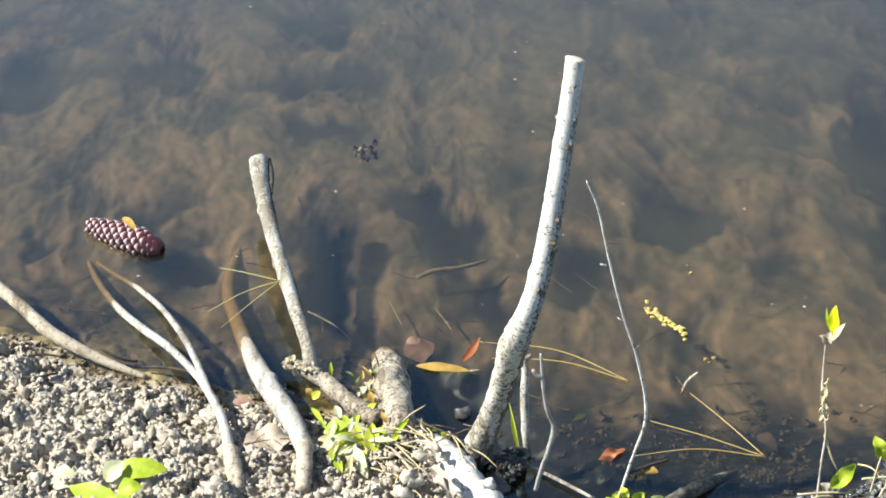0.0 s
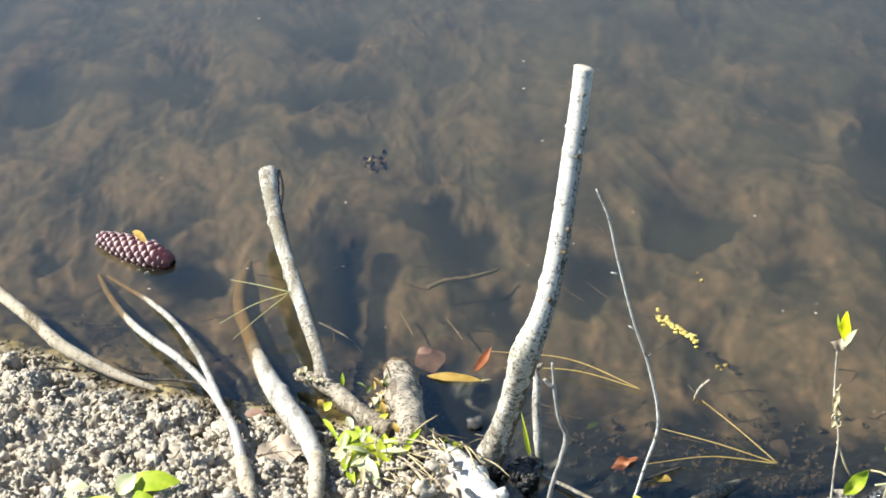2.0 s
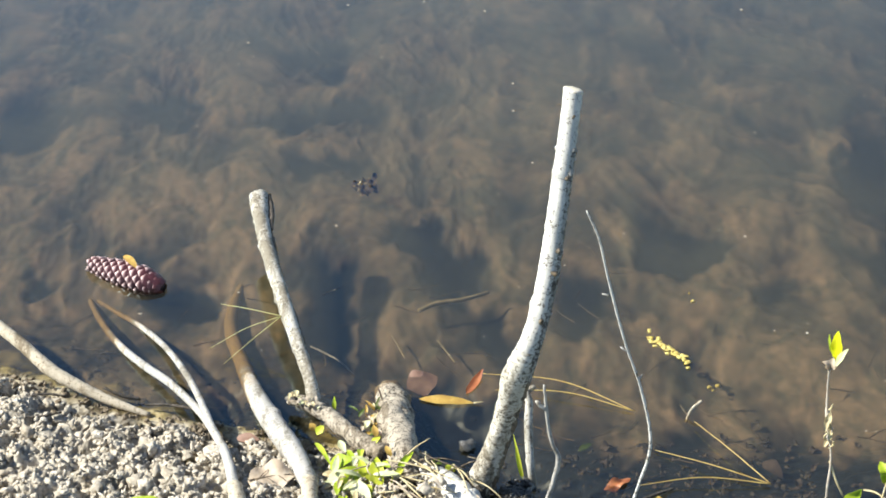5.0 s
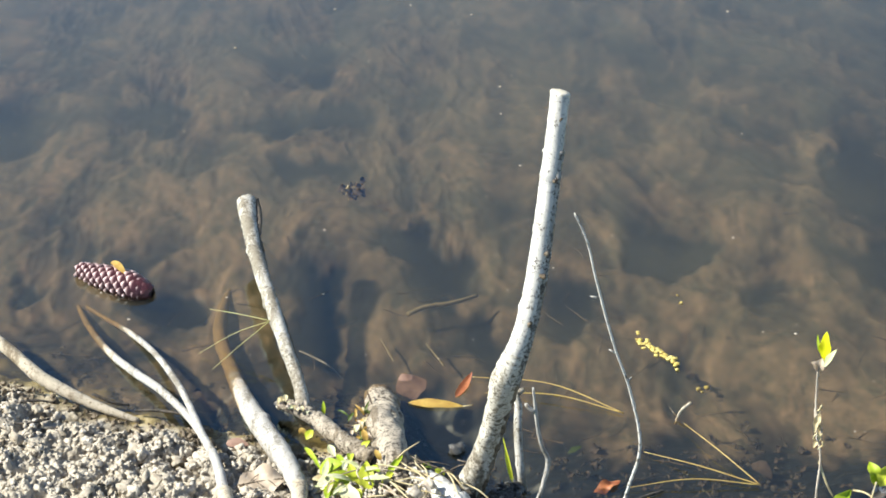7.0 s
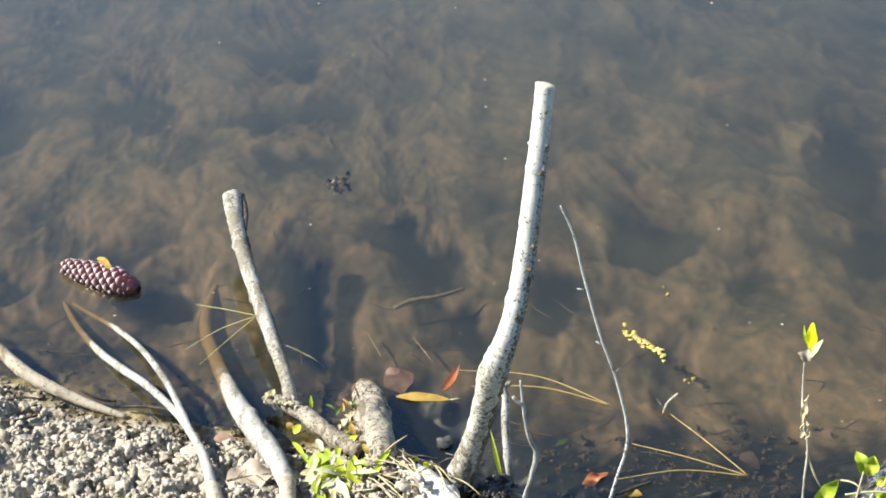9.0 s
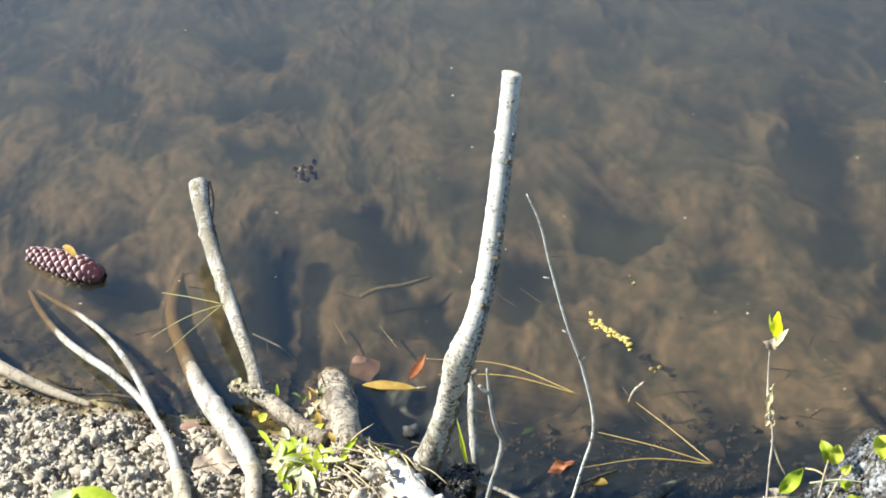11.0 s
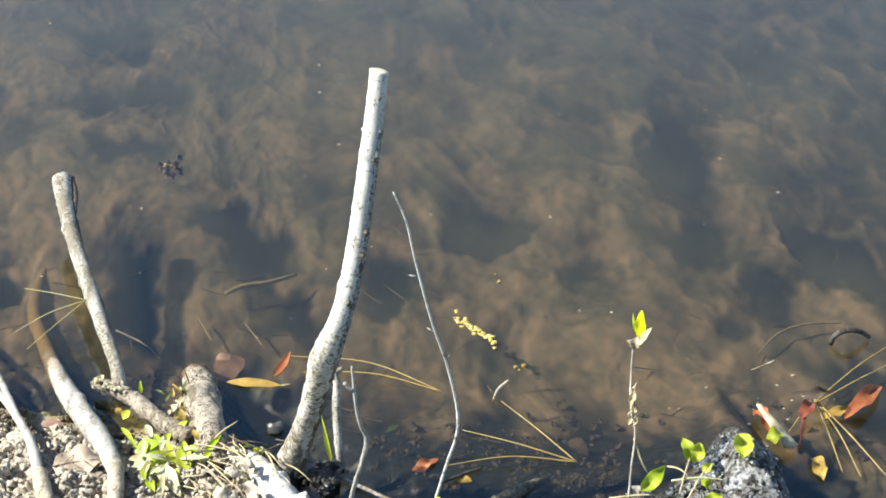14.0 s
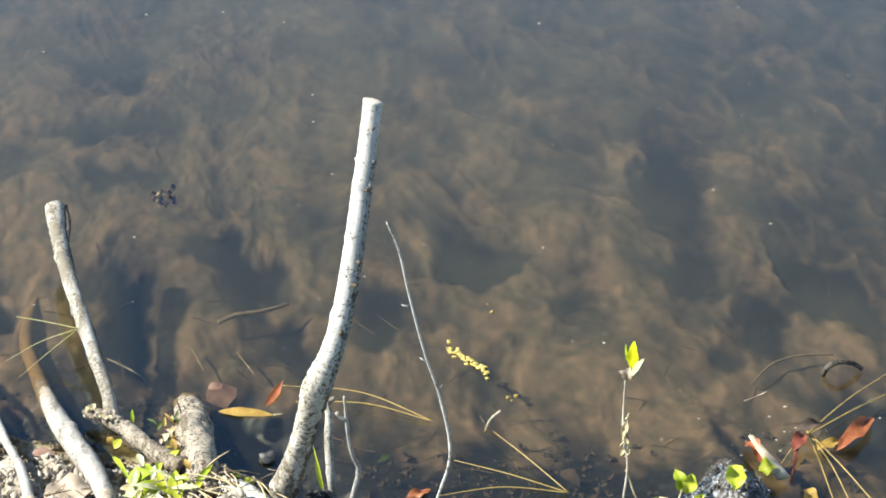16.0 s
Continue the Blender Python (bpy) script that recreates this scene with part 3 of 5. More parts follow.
log = [(-0.029, 1.852, 0.030, 0.0113), (0.005, 1.808, 0.040, 0.0160), (0.032, 1.752, 0.046, 0.0179), (0.061, 1.690, 0.048, 0.0168)]
part("pale_root", limb(log, 24, 0.16, 0.003, 11, 10), BARK_PALE, shrub, "bleached root with peeling bark")
part("root_knob", limb([(0.036, 1.734, 0.055, 0.0089), (0.049, 1.734, 0.062, 0.0076), (0.058, 1.736, 0.066, 0.0057)], 12, 0.1, 0.003, 12, 2), BARK_PALE, shrub)
crown = [(-0.078, 1.889, 0.018, 0.0108), (-0.043, 1.855, 0.018, 0.0200), (-0.003, 1.838, 0.016, 0.0226), (0.044, 1.836, 0.012, 0.0173)]
part("root_crown", limb(crown, 24, 0.30, 0.004, 13, 22), BARK_DARK, shrub, "dark knotted root crown caked with soil")

# ---- other stems along the shore ----
def lone_stem(name, pts, mat, label, category="stem", seed=1, knobs=6, group="bare stems on the bank"):
    return tagged(obj(name, limb(pts, 16, 0.06, 0.004, seed, 3), mat, at=pts[0][:3]), label, category, group)


lone_stem("bare_branch", [(-0.368, 1.996, 0.003, 0.0035), (-0.407, 2.010, 0.010, 0.0056), (-0.454, 2.031, 0.020, 0.0074), (-0.496, 2.056, 0.030, 0.0085), (-0.536, 2.095, 0.040, 0.0079), (-0.575, 2.130, 0.048, 0.0076), (-0.616, 2.169, 0.055, 0.0073)],
          BARK_TAN, "tan bare branch rising from the wet shore over the water", "branch", 21)
fork = thing("forked_stem", (-0.237, 1.779, 0.030), "pale forked stem bending from the silt down into the water", "stem", "bare stems on the bank")
part("lower_bark", limb([(-0.230, 1.738, 0.048, 0.0089), (-0.238, 1.774, 0.050, 0.0097), (-0.247, 1.815, 0.043, 0.0088)], 16, 0.09, 0.004, 28, 2), BARK_TAN, fork, "brown barked foot of the stem")
part("main_stem", limb([(-0.245, 1.806, 0.044, 0.0068), (-0.264, 1.886, 0.036, 0.0059), (-0.298, 1.966, 0.026, 0.0047), (-0.343, 2.039, 0.016, 0.0051), (-0.384, 2.088, 0.009, 0.0052), (-0.422, 2.143, -0.001, 0.0047), (-0.461, 2.230, -0.025, 0.0042), (-0.490, 2.319, -0.055, 0.0034), (-0.520, 2.417, -0.090, 0.0019)],
                       14, 0.07, 0.004, 22, 3), BARK_SMOOTH, fork)
part("side_stem", limb([(-0.258, 1.875, 0.034, 0.0040), (-0.277, 1.920, 0.033, 0.0041), (-0.302, 1.991, 0.028, 0.0042), (-0.326, 2.054, 0.020, 0.0043), (-0.359, 2.122, 0.010, 0.0040), (-0.397, 2.178, 0.001, 0.0037), (-0.439, 2.242, -0.022, 0.0032), (-0.475, 2.307, -0.050, 0.0026), (-0.515, 2.383, -0.085, 0.0017)],
                       12, 0.07, 0.004, 23, 2), BARK_SMOOTH, fork)
sunken = thing("sunken_branch", (-0.159, 1.769, 0.030), "pale thick branch curving from the silt under the water", "branch", "bare stems on the bank")
part("upper_wood", limb([(-0.159, 1.814, 0.044, 0.0105), (-0.181, 1.885, 0.031, 0.0128), (-0.210, 1.960, 0.012, 0.0138), (-0.238, 2.034, -0.002, 0.0121), (-0.263, 2.123, -0.018, 0.0102), (-0.284, 2.205, -0.030, 0.0094), (-0.287, 2.267, -0.040, 0.0084), (-0.283, 2.341, -0.056, 0.0055), (-0.278, 2.396, -0.070, 0.0032)],
                        18, 0.06, 0.004, 24, 3), BARK_SMOOTH, sunken)
part("lower_bark", limb([(-0.158, 1.738, 0.050, 0.0086), (-0.158, 1.774, 0.050, 0.0093), (-0.160, 1.821, 0.044, 0.0102)], 16, 0.09, 0.004, 27, 2), BARK_TAN, sunken, "brown barked foot of the branch")
twig = thing("thin_twig", (0.201, 1.773, 0.000), "long thin grey twig standing out of shallow water", "twig")
part("shoot", limb([(0.1980, 1.7640, -0.0000, 0.0017), (0.2145, 1.7752, 0.0636, 0.0018), (0.2281, 1.7847, 0.1228, 0.0018), (0.2160, 1.7952, 0.1920, 0.0015), (0.1964, 1.8014, 0.2539, 0.0014), (0.1775, 1.8106, 0.3281, 0.0014), (0.1652, 1.8158, 0.3822, 0.0012), (0.1513, 1.8207, 0.4163, 0.0008)],
                   8, 0.14, 0.004, 25, 9), BARK_PALE, twig)
for k, (a, b) in enumerate((((0.1767, 1.8098, 0.3129), (0.1698, 1.8109, 0.3142)), ((0.2127, 1.7973, 0.2047), (0.2169, 1.8000, 0.2105)), ((0.1975, 1.8008, 0.2433), (0.1914, 1.8025, 0.2476)))):
    part("bud", tube([a, b], [0.0013, 0.0008], 6, 0.1, 0.003, 26 + k), BARK_SMOOTH, twig)
lone_stem("grey_stub", [(0.1014, 1.8534, -0.0040, 0.0044), (0.0974, 1.8620, 0.0345, 0.0050), (0.0959, 1.8820, 0.0697, 0.0050), (0.0970, 1.8970, 0.0961, 0.0046), (0.0937, 1.9020, 0.1048, 0.0040), (0.1042, 1.9050, 0.1118, 0.0027)], BARK_GREY,
          "short grey stub with a hooked tip beside a stem", seed=31)
small = thing("small_twig", (0.105, 1.778, 0.000), "small crooked grey twig at the water's edge", "twig")
part("shoot", limb([(0.1068, 1.7772, 0.0155, 0.0026), (0.1122, 1.7745, 0.0493, 0.0026), (0.1200, 1.7790, 0.0770, 0.0027), (0.1250, 1.7832, 0.1054, 0.0029), (0.1182, 1.7856, 0.1242, 0.0023), (0.1133, 1.7886, 0.1481, 0.0021), (0.1108, 1.7916, 0.1719, 0.0020), (0.1081, 1.7946, 0.2025, 0.0012)], 8, 0.13, 0.004, 32, 6), BARK_SMOOTH, small)
part("shoot", limb([(0.1108, 1.7916, 0.1719, 0.0026), (0.1044, 1.7922, 0.1746, 0.0025), (0.0998, 1.7928, 0.1814, 0.0018)], 8, 0.1, 0.003, 33, 1), BARK_SMOOTH, small)
lone_stem("driftwood_stick", [(0.097, 1.835, 0.004, 0.0018), (0.132, 1.807, 0.006, 0.0023), (0.161, 1.784, 0.006, 0.0021), (0.198, 1.753, 0.006, 0.0016)], BARK_GREY, "short bleached stick lying at the water's edge", "stick", 34, group="")
lone_stem("sunken_log", [(0.249, 1.742, 0.019, 0.0100), (0.284, 1.779, 0.010, 0.0088), (0.317, 1.810, 0.000, 0.0072), (0.345, 1.836, -0.012, 0.0050)], BARK_DRIFT, "grey waterlogged stick sloping under the water", "log", 35, group="")
lone_stem("driftwood_stick", [(0.219, 1.820, 0.004, 0.0016), (0.240, 1.830, 0.005, 0.0022), (0.266, 1.845, 0.002, 0.0014)], BARK_DARK, "dark wet stick lying in the shallow water", "stick", 39, group="")
leaf("yellow_leaf", (0.233, 1.830, 0.001), (0.253, 1.824, 0.001), 0.012, LEAF_YELLOW, "yellow leaf under a dark stick in shallow water", group="fallen leaves", curl=0.05, seed=92)
leaf("green_leaf", (0.232, 1.753, 0.016), (0.258, 1.744, 0.020), 0.022, LEAF_DARKGREEN, "dark green leaf on the wet bank", group="green leaves on the bank", curl=0.1, fold=0.3, seed=93)
leaf("green_leaf", (0.279, 1.750, 0.016), (0.310, 1.738, 0.020), 0.018, LEAF_DARKGREEN, "dark green leaf on the wet bank", group="green leaves on the bank", curl=0.1, fold=0.3, seed=94)
blades = thing("grass_blades", (0.091, 1.861, 0.005), "two thin green grass blades in shallow water", "grass")
part("blade", leaf_bm((0.0908, 1.8610, 0.0000), (0.0782, 1.8850, 0.0568), 0.0036, 0.05, 0.5, (0, -1, 0.3), seed=1), LEAF_LIME, blades)
part("blade", leaf_bm((0.0876, 1.8688, 0.0020), (0.0803, 1.8750, 0.0409), 0.0032, -0.05, 0.5, (0, -1, 0.3), seed=2), LEAF_GREEN, blades)
for pts, mat, lab, sd in (
        ([(-0.035, 2.246, -0.030, 0.0030), (-0.011, 2.259, -0.028, 0.0034), (0.024, 2.269, -0.030, 0.0031), (0.060, 2.292, -0.035, 0.0023)], ALGAE_PALE, "pale slimy stick lying under the water", 61),
        ([(-0.176, 2.154, -0.016, 0.0012), (-0.156, 2.141, -0.018, 0.0013), (-0.136, 2.125, -0.020, 0.0011), (-0.118, 2.100, -0.022, 0.0009)], FLAKE, "thin pale stalk just under the water", 62),
        ([(0.664, 2.105, -0.044, 0.0014), (0.699, 2.144, -0.043, 0.0018), (0.741, 2.162, -0.043, 0.0018), (0.789, 2.167, -0.046, 0.0014)], ALGAE_PALE, "long slimy stem curving under the water", 63),
        ([(0.632, 2.026, -0.008, 0.0008), (0.648, 2.027, -0.002, 0.0011), (0.662, 2.030, 0.003, 0.0013)], FLAKE, "short pale stick breaking the water's surface", 64),
        ([(-0.070, 2.190, -0.028, 0.0010), (-0.053, 2.136, -0.024, 0.0010)], ALGAE_PALE, "thin pale stalk just under the water", 65),
        ([(-0.010, 2.180, -0.030, 0.0010), (0.012, 2.127, -0.026, 0.0010)], ALGAE_PALE, "thin pale stalk just under the water", 66)):
    lone_stem("sunken_stick", pts, mat, lab, "stick", sd, group="sunken sticks")
for pts, sd in (([(-0.373, 2.008, 0.010, 0.0015), (-0.339, 2.001, 0.014, 0.0018), (-0.302, 1.988, 0.016, 0.0014)], 91), ([(-0.534, 2.004, 0.022, 0.0014), (-0.501, 2.015, 0.024, 0.0017), (-0.472, 2.015, 0.020, 0.0013)], 92), ([(-0.535, 1.968, 0.030, 0.0014), (-0.498, 1.961, 0.032, 0.0017), (-0.470, 1.972, 0.030, 0.0011)], 93),
                ([(-0.427, 2.028, 0.022, 0.0017), (-0.403, 2.023, 0.012, 0.0023), (-0.382, 2.024, 0.006, 0.0018)], 94)):
    lone_stem("dark_twig", pts, BARK_DARK, "thin dark twig lying on wet silt", "twig", sd, group="twigs on the wet silt")
hook = thing("hooked_twig", (0.295, 1.974, -0.000), "tiny pale twig tip poking out of the water", "twig")
part("shoot", limb([(0.294, 1.972, -0.004, 0.0012), (0.298, 1.978, 0.006, 0.0015), (0.304, 1.981, 0.014, 0.0017), (0.314, 1.985, 0.020, 0.0016)], 8, 0.12, 0.003, 36, 2), BARK_TAN, hook)
part("shoot", limb([(0.297, 1.977, 0.004, 0.0010), (0.291, 1.981, 0.010, 0.0008), (0.288, 1.985, 0.013, 0.0005)], 6, 0.12, 0.003, 37, 0), BARK_BROWN, hook)
lone_stem("bowed_twig", [(0.746, 2.070, -0.004, 0.0029), (0.748, 2.066, 0.012, 0.0036), (0.761, 2.064, 0.022, 0.0036), (0.780, 2.066, 0.018, 0.0033), (0.796, 2.072, 0.004, 0.0029)], BARK_DARK, "dark bowed twig looping out of the water", "twig", 38, group="")

# ---- sprout with young leaves ----
sprout = thing("sprout", (0.432, 1.774, 0.004), "thin dry stalk topped by a bright yellow-green young leaf", "sprout")
part("stalk", tube([(0.430, 1.769, 0.004), (0.435, 1.794, 0.042), (0.440, 1.815, 0.075), (0.434, 1.831, 0.113), (0.436, 1.853, 0.145), (0.437, 1.860, 0.172)],
                   [0.0014, 0.0013, 0.0014, 0.0014, 0.0012, 0.0015], 8, 0.25, 0.003, 41, knobs=12), FLAKE, sprout)
part("stalk", tube([(0.439, 1.814, 0.068), (0.446, 1.801, 0.049), (0.455, 1.796, 0.030)], [0.0015, 0.0014, 0.0011], 6, 0.15, 0.004, 42), STRAW, sprout)
for k, (a, b, w) in enumerate((((0.434, 1.826, 0.107), (0.438, 1.835, 0.126), 0.007), ((0.435, 1.836, 0.117), (0.431, 1.818, 0.107), 0.006), ((0.437, 1.818, 0.094), (0.439, 1.833, 0.107), 0.006), ((0.431, 1.816, 0.087), (0.437, 1.823, 0.094), 0.005))):
    part("withered_leaf", leaf_bm(a, b, w, 0.2, 0.6, seed=k), STRAW, sprout, "shrivelled dry leaf")
for k, (a, b, w) in enumerate((((0.437, 1.859, 0.168), (0.428, 1.860, 0.177), 0.008), ((0.438, 1.861, 0.166), (0.441, 1.862, 0.181), 0.012), ((0.439, 1.859, 0.166), (0.447, 1.861, 0.172), 0.008), ((0.436, 1.858, 0.164), (0.431, 1.857, 0.172), 0.007))):
    part("bud_scale", leaf_bm(a, b, w, 0.2, 0.5, seed=9 + k), LEAF_TAN, sprout, "pale brown bud scale")
part("young_leaf", leaf_bm((0.444, 1.862, 0.177), (0.445, 1.872, 0.211), 0.0130, 0.06, 0.3, (-0.45, -0.9, 0.3), seed=3, wave=0.2), LEAF_YOUNG, sprout, "bright yellow-green leaf")
part("young_leaf", leaf_bm((0.442, 1.866, 0.180), (0.435, 1.872, 0.207), 0.0045, 0.06, 0.4, (-0.9, -0.75, 0.3), seed=5, wave=0.2), LEAF_GREEN, sprout, "small green leaf")
part("young_leaf", leaf_bm((0.442, 1.852, 0.176), (0.455, 1.857, 0.197), 0.0075, 0.08, 0.5, (-0.8, -0.7, 0.4), seed=4), LEAF_PALE, sprout, "pale folded leaf")

for k in range(9):
    a = Vector((0.436, 1.818, 0.086)).lerp(Vector((0.436, 1.842, 0.127)), k / 9) + Vector((0.004 * math.sin(k * 2.3), -0.003, 0))
    b = a + Vector((0.006 * math.sin(k * 2.3 + 2.4), -0.001, 0.012))
    part("wisp", tube([a, (a + b) / 2 + Vector((0.003 * math.cos(k * 1.7), 0, 0)), b], [0.0008, 0.0013, 0.0006], 6, 0.3, 0.002, 60 + k), FLAKE if k % 2 else STRAW, sprout, "shrivelled dry fibre")

# ---- pine cone afloat ----
def pine_cone(base, tip, r):
    cone = thing("pine_cone", base, "long closed reddish-brown pine cone floating half sunk", "pine cone")
    b, t = Vector(base), Vector(tip)
    ax = (t - b).normalized()
    L = (t - b).length
    s = ax.orthogonal().normalized()
    u = ax.cross(s)
    prof = lambda k: r * (0.42 + 0.58 * math.sin(math.pi * min(0.5, k * 2.0 + 0.02))) * (1 - 0.58 * max(0.0, (k - 0.35) / 0.65) ** 1.6)
    pts = [b + ax * L * k for k in np.linspace(0, 1, 9)]
    part("core", tube(pts, [0.86 * prof(k) for k in np.linspace(0, 1, 9)], 16, 0.03, 0.006, 50), CONE_DARK, cone)
    bm = bmesh.new()
    # one scale: a rounded shingle; x towards the cone's tip, y round it, z outwards
    grid = []
    for i in range(7):
        x = i / 6
        w = 0.56 * math.sqrt(max(0.0, 1 - ((x - 0.42) / 0.62) ** 2))
        row = []
        for j in range(-2, 3):
            y = j / 2
            h = 0.02 + 0.66 * x - 0.22 * x ** 4 - 0.20 * y * y * (1 - 0.5 * x)
            row.append(bm.verts.new((x - 0.10 * y * y, y * w, h)))
        grid.append(row)
    for a, c in zip(grid, grid[1:]):
        for j in range(4):
            bm.faces.new((a[j], a[j + 1], c[j + 1], c[j]))
    low = [bm.verts.new((v.co.x - 0.12, v.co.y * 0.9, v.co.z - 0.26)) for v in grid[-1]]
    for j in range(4):
        bm.faces.new((grid[-1][j], grid[-1][j + 1], low[j + 1], low[j]))
    me = bpy.data.meshes.new("scale")
    bm.to_mesh(me)
    bm.free()
    me.polygons.foreach_set("use_smooth", [True] * len(me.polygons))
    me.materials.append(CONE)
    rng = random.Random(5)
    n = 132
    for i in range(n):
        k = 0.01 + 0.97 * (i / n)
        an = i * radians(137.508)
        out = s * math.cos(an) + u * math.sin(an)
        rad = prof(k)
        sz = 0.0150 * (0.40 + 0.6 * rad / r) * rng.uniform(0.94, 1.06)
        xa = ax
        ya = out.cross(xa)
        m = Matrix((xa * sz * 1.05, ya * sz * 1.0, out * sz * 0.95)).transposed().to_4x4()
        m.translation = b + ax * (L * k - sz * 0.45) + out * rad * 0.70 - Vector(base)
        ob = new("scale", me)
        ob.parent = cone
        ob.matrix_basis = m
    return cone


def cone_material(name, a, b, tipc, worn_or_lit):
    """Cone scales: painted dark towards the foot for shaded gaps, pale at the tip for highlights."""
    m = Mat(name, 0.40, 0.6)
    n = m.noise(260, 4)
    c = m.mix(m.rnd(), a, b)
    if worn_or_lit:
        sep = m.node("ShaderNodeSeparateXYZ")
        m.put(m.node("ShaderNodeTexCoord").outputs["Object"], sep.inputs[0])
        c = m.mix(m.ramp(m.math("ADD", sep.outputs["X"], m.math("MULTIPLY", m.math("SUBTRACT", n, 0.5), 0.5)), (0.66, 0.0), (0.97, 1.0)), c, tipc)
    m.color(c)
    m.bump(n, 0.4, 0.001)
    return m.m


CONE = cone_material("cone_scale", (0.05, 0.012, 0.015), (0.095, 0.025, 0.028), (0.60, 0.42, 0.39), True)
CONE_DARK = cone_material("cone_core", (0.03, 0.014, 0.013), (0.04, 0.018, 0.016), (0.1, 0.05, 0.04), False)
pine_cone((-0.379, 2.266, 0.003), (-0.481, 2.315, 0.008), 0.0200)
leaf("yellow_leaf", (-0.412, 2.281, 0.0225), (-0.436, 2.316, 0.019), 0.010, LEAF_YELLOW, "small yellow leaf stuck on a pine cone", curl=0.15, seed=60)

# ---- leaves on and in the water ----
leaf("yellow_leaf", (-0.034, 2.020, 0.002), (0.034, 2.010, 0.002), 0.0125, LEAF_YELLOW, "slender yellow willow leaf afloat", group="fallen leaves", curl=0.03, seed=61)
tagged(obj("leaf_stalk", tube([(0.034, 2.010, 0.002), (0.046, 2.011, 0.003)], [0.0009, 0.0007], 6, 0.1, 0.004), STRAW, at=(0.034, 2.010, 0.002)), "thin stalk of a floating yellow leaf", "leaf stalk")
leaf("orange_leaf", (0.025, 2.029, 0.002), (0.047, 2.068, 0.010), 0.011, LEAF_ORANGE, "curled orange-red leaf afloat", group="fallen leaves", curl=-0.12, fold=0.5, seed=62)
leaf("brown_leaf", (-0.049, 2.050, -0.005), (-0.011, 2.071, -0.004), 0.038, LEAF_BROWN, "broad reddish-brown leaf lying just under the water", group="fallen leaves", wave=0.15, curl=0.02, fold=0.04, seed=63)
leaf("red_leaf", (0.184, 1.849, -0.002), (0.217, 1.864, 0.002), 0.013, LEAF_SCARLET, "ragged orange-red leaf in shallow water", group="fallen leaves", curl=0.03, fold=0.15, wave=0.9, seed=64)
leaf("brown_leaf", (0.380, 1.905, -0.012), (0.400, 1.875, -0.012), 0.018, LEAF_DARK, "curled greyish-brown leaf under shallow water", group="fallen leaves", curl=0.2, seed=65)
leaf("tan_leaf", (-0.233, 1.833, 0.034), (-0.178, 1.842, 0.036), 0.042, LEAF_TAN, "dry tan leaf half buried in grey silt", group="fallen leaves", wave=0.5, curl=0.06, seed=66)
tan = next(o for o in bpy.data.objects if o.name.startswith("tan_leaf"))
for k in range(7):
    h = Vector((-0.226 + 0.007 * k, 1.8345 + 0.0012 * k, 0.0385))
    q = h + Vector((0.010, 0.013 if k % 2 else -0.012, 0.001))
    part("rib", tube([h, (h + q) / 2 + Vector((0, 0, 0.001)), q], [0.0006, 0.0005, 0.0003], 5, 0.1, 0.003, 660 + k), BARK_BROWN, tan)
part("rib", tube([(-0.233, 1.833, 0.037), (-0.205, 1.838, 0.0385), (-0.180, 1.842, 0.038)], [0.0009, 0.0008, 0.0005], 5, 0.1, 0.004, 668), BARK_BROWN, tan)
leaf("brown_leaf", (-0.255, 1.936, 0.014), (-0.227, 1.932, 0.014), 0.014, LEAF_BROWN, "small reddish-brown leaf on wet silt", group="fallen leaves", curl=0.08, seed=67)
leaf("green_leaf", (-0.374, 1.757, 0.058), (-0.310, 1.757, 0.066), 0.028, LEAF_GREEN, "bright green leaf lying on grey silt", group="green leaves on the bank", curl=0.10, fold=0.2, seed=68)
leaf("green_leaf", (-0.355, 1.697, 0.062), (-0.419, 1.734, 0.060), 0.027, LEAF_GREEN, "bright green leaf lying on grey silt", group="green leaves on the bank", curl=0.08, seed=69)
leaf("green_leaf", (-0.382, 1.695, 0.060), (-0.330, 1.694, 0.068), 0.028, LEAF_GREEN, "bright green leaf lying on grey silt", group="green leaves on the bank", curl=0.10, seed=70)
leaf("pale_leaf", (-0.446, 1.754, 0.055), (-0.408, 1.746, 0.056), 0.030, LEAF_PALE, "pale bleached leaf on grey silt", group="green leaves on the bank", curl=0.12, seed=71)


leaf("green_leaf", (-0.379, 1.743, 0.060), (-0.360, 1.761, 0.075), 0.024, LEAF_PALE, "bright green leaf lying on grey silt", group="green leaves on the bank", curl=0.10, fold=0.4, seed=72)
leaf("green_leaf", (-0.362, 1.718, 0.064), (-0.334, 1.719, 0.074), 0.024, LEAF_GREEN, "bright green leaf lying on grey silt", group="green leaves on the bank", curl=0.14, fold=0.4, seed=73)
leaf("pale_leaf", (-0.286, 1.706, 0.050), (-0.276, 1.715, 0.060), 0.016, LEAF_PALE, "pale bleached leaf on grey silt", group="green leaves on the bank", curl=0.12, seed=74)
leaf("green_leaf", (-0.258, 1.702, 0.050), (-0.251, 1.707, 0.062), 0.014, LEAF_LIME, "bright green leaf lying on grey silt", group="green leaves on the bank", curl=0.14, fold=0.4, seed=75)

# ---- pine needles ----
def needles(hub, ends, mat, label, r=0.0007, sag=0.006, seed=0, bows=(-0.024, 0.04, -0.024, 0.04)):
    t = thing("pine_needle_bundle", hub, label, "pine needles", "fallen pine needles")
    for k, e in enumerate(ends):
        h, q = Vector(hub), Vector(e)
        mid = (h + q) / 2 + Vector((0, 0.0, sag)) + (q - h).cross(Vector((0, 0, 1))) * bows[k]
        part("needle", tube([h, mid, q], [r, r, r * 0.6], 6, 0.04, 0.008, seed + k), mat, t)
    return t


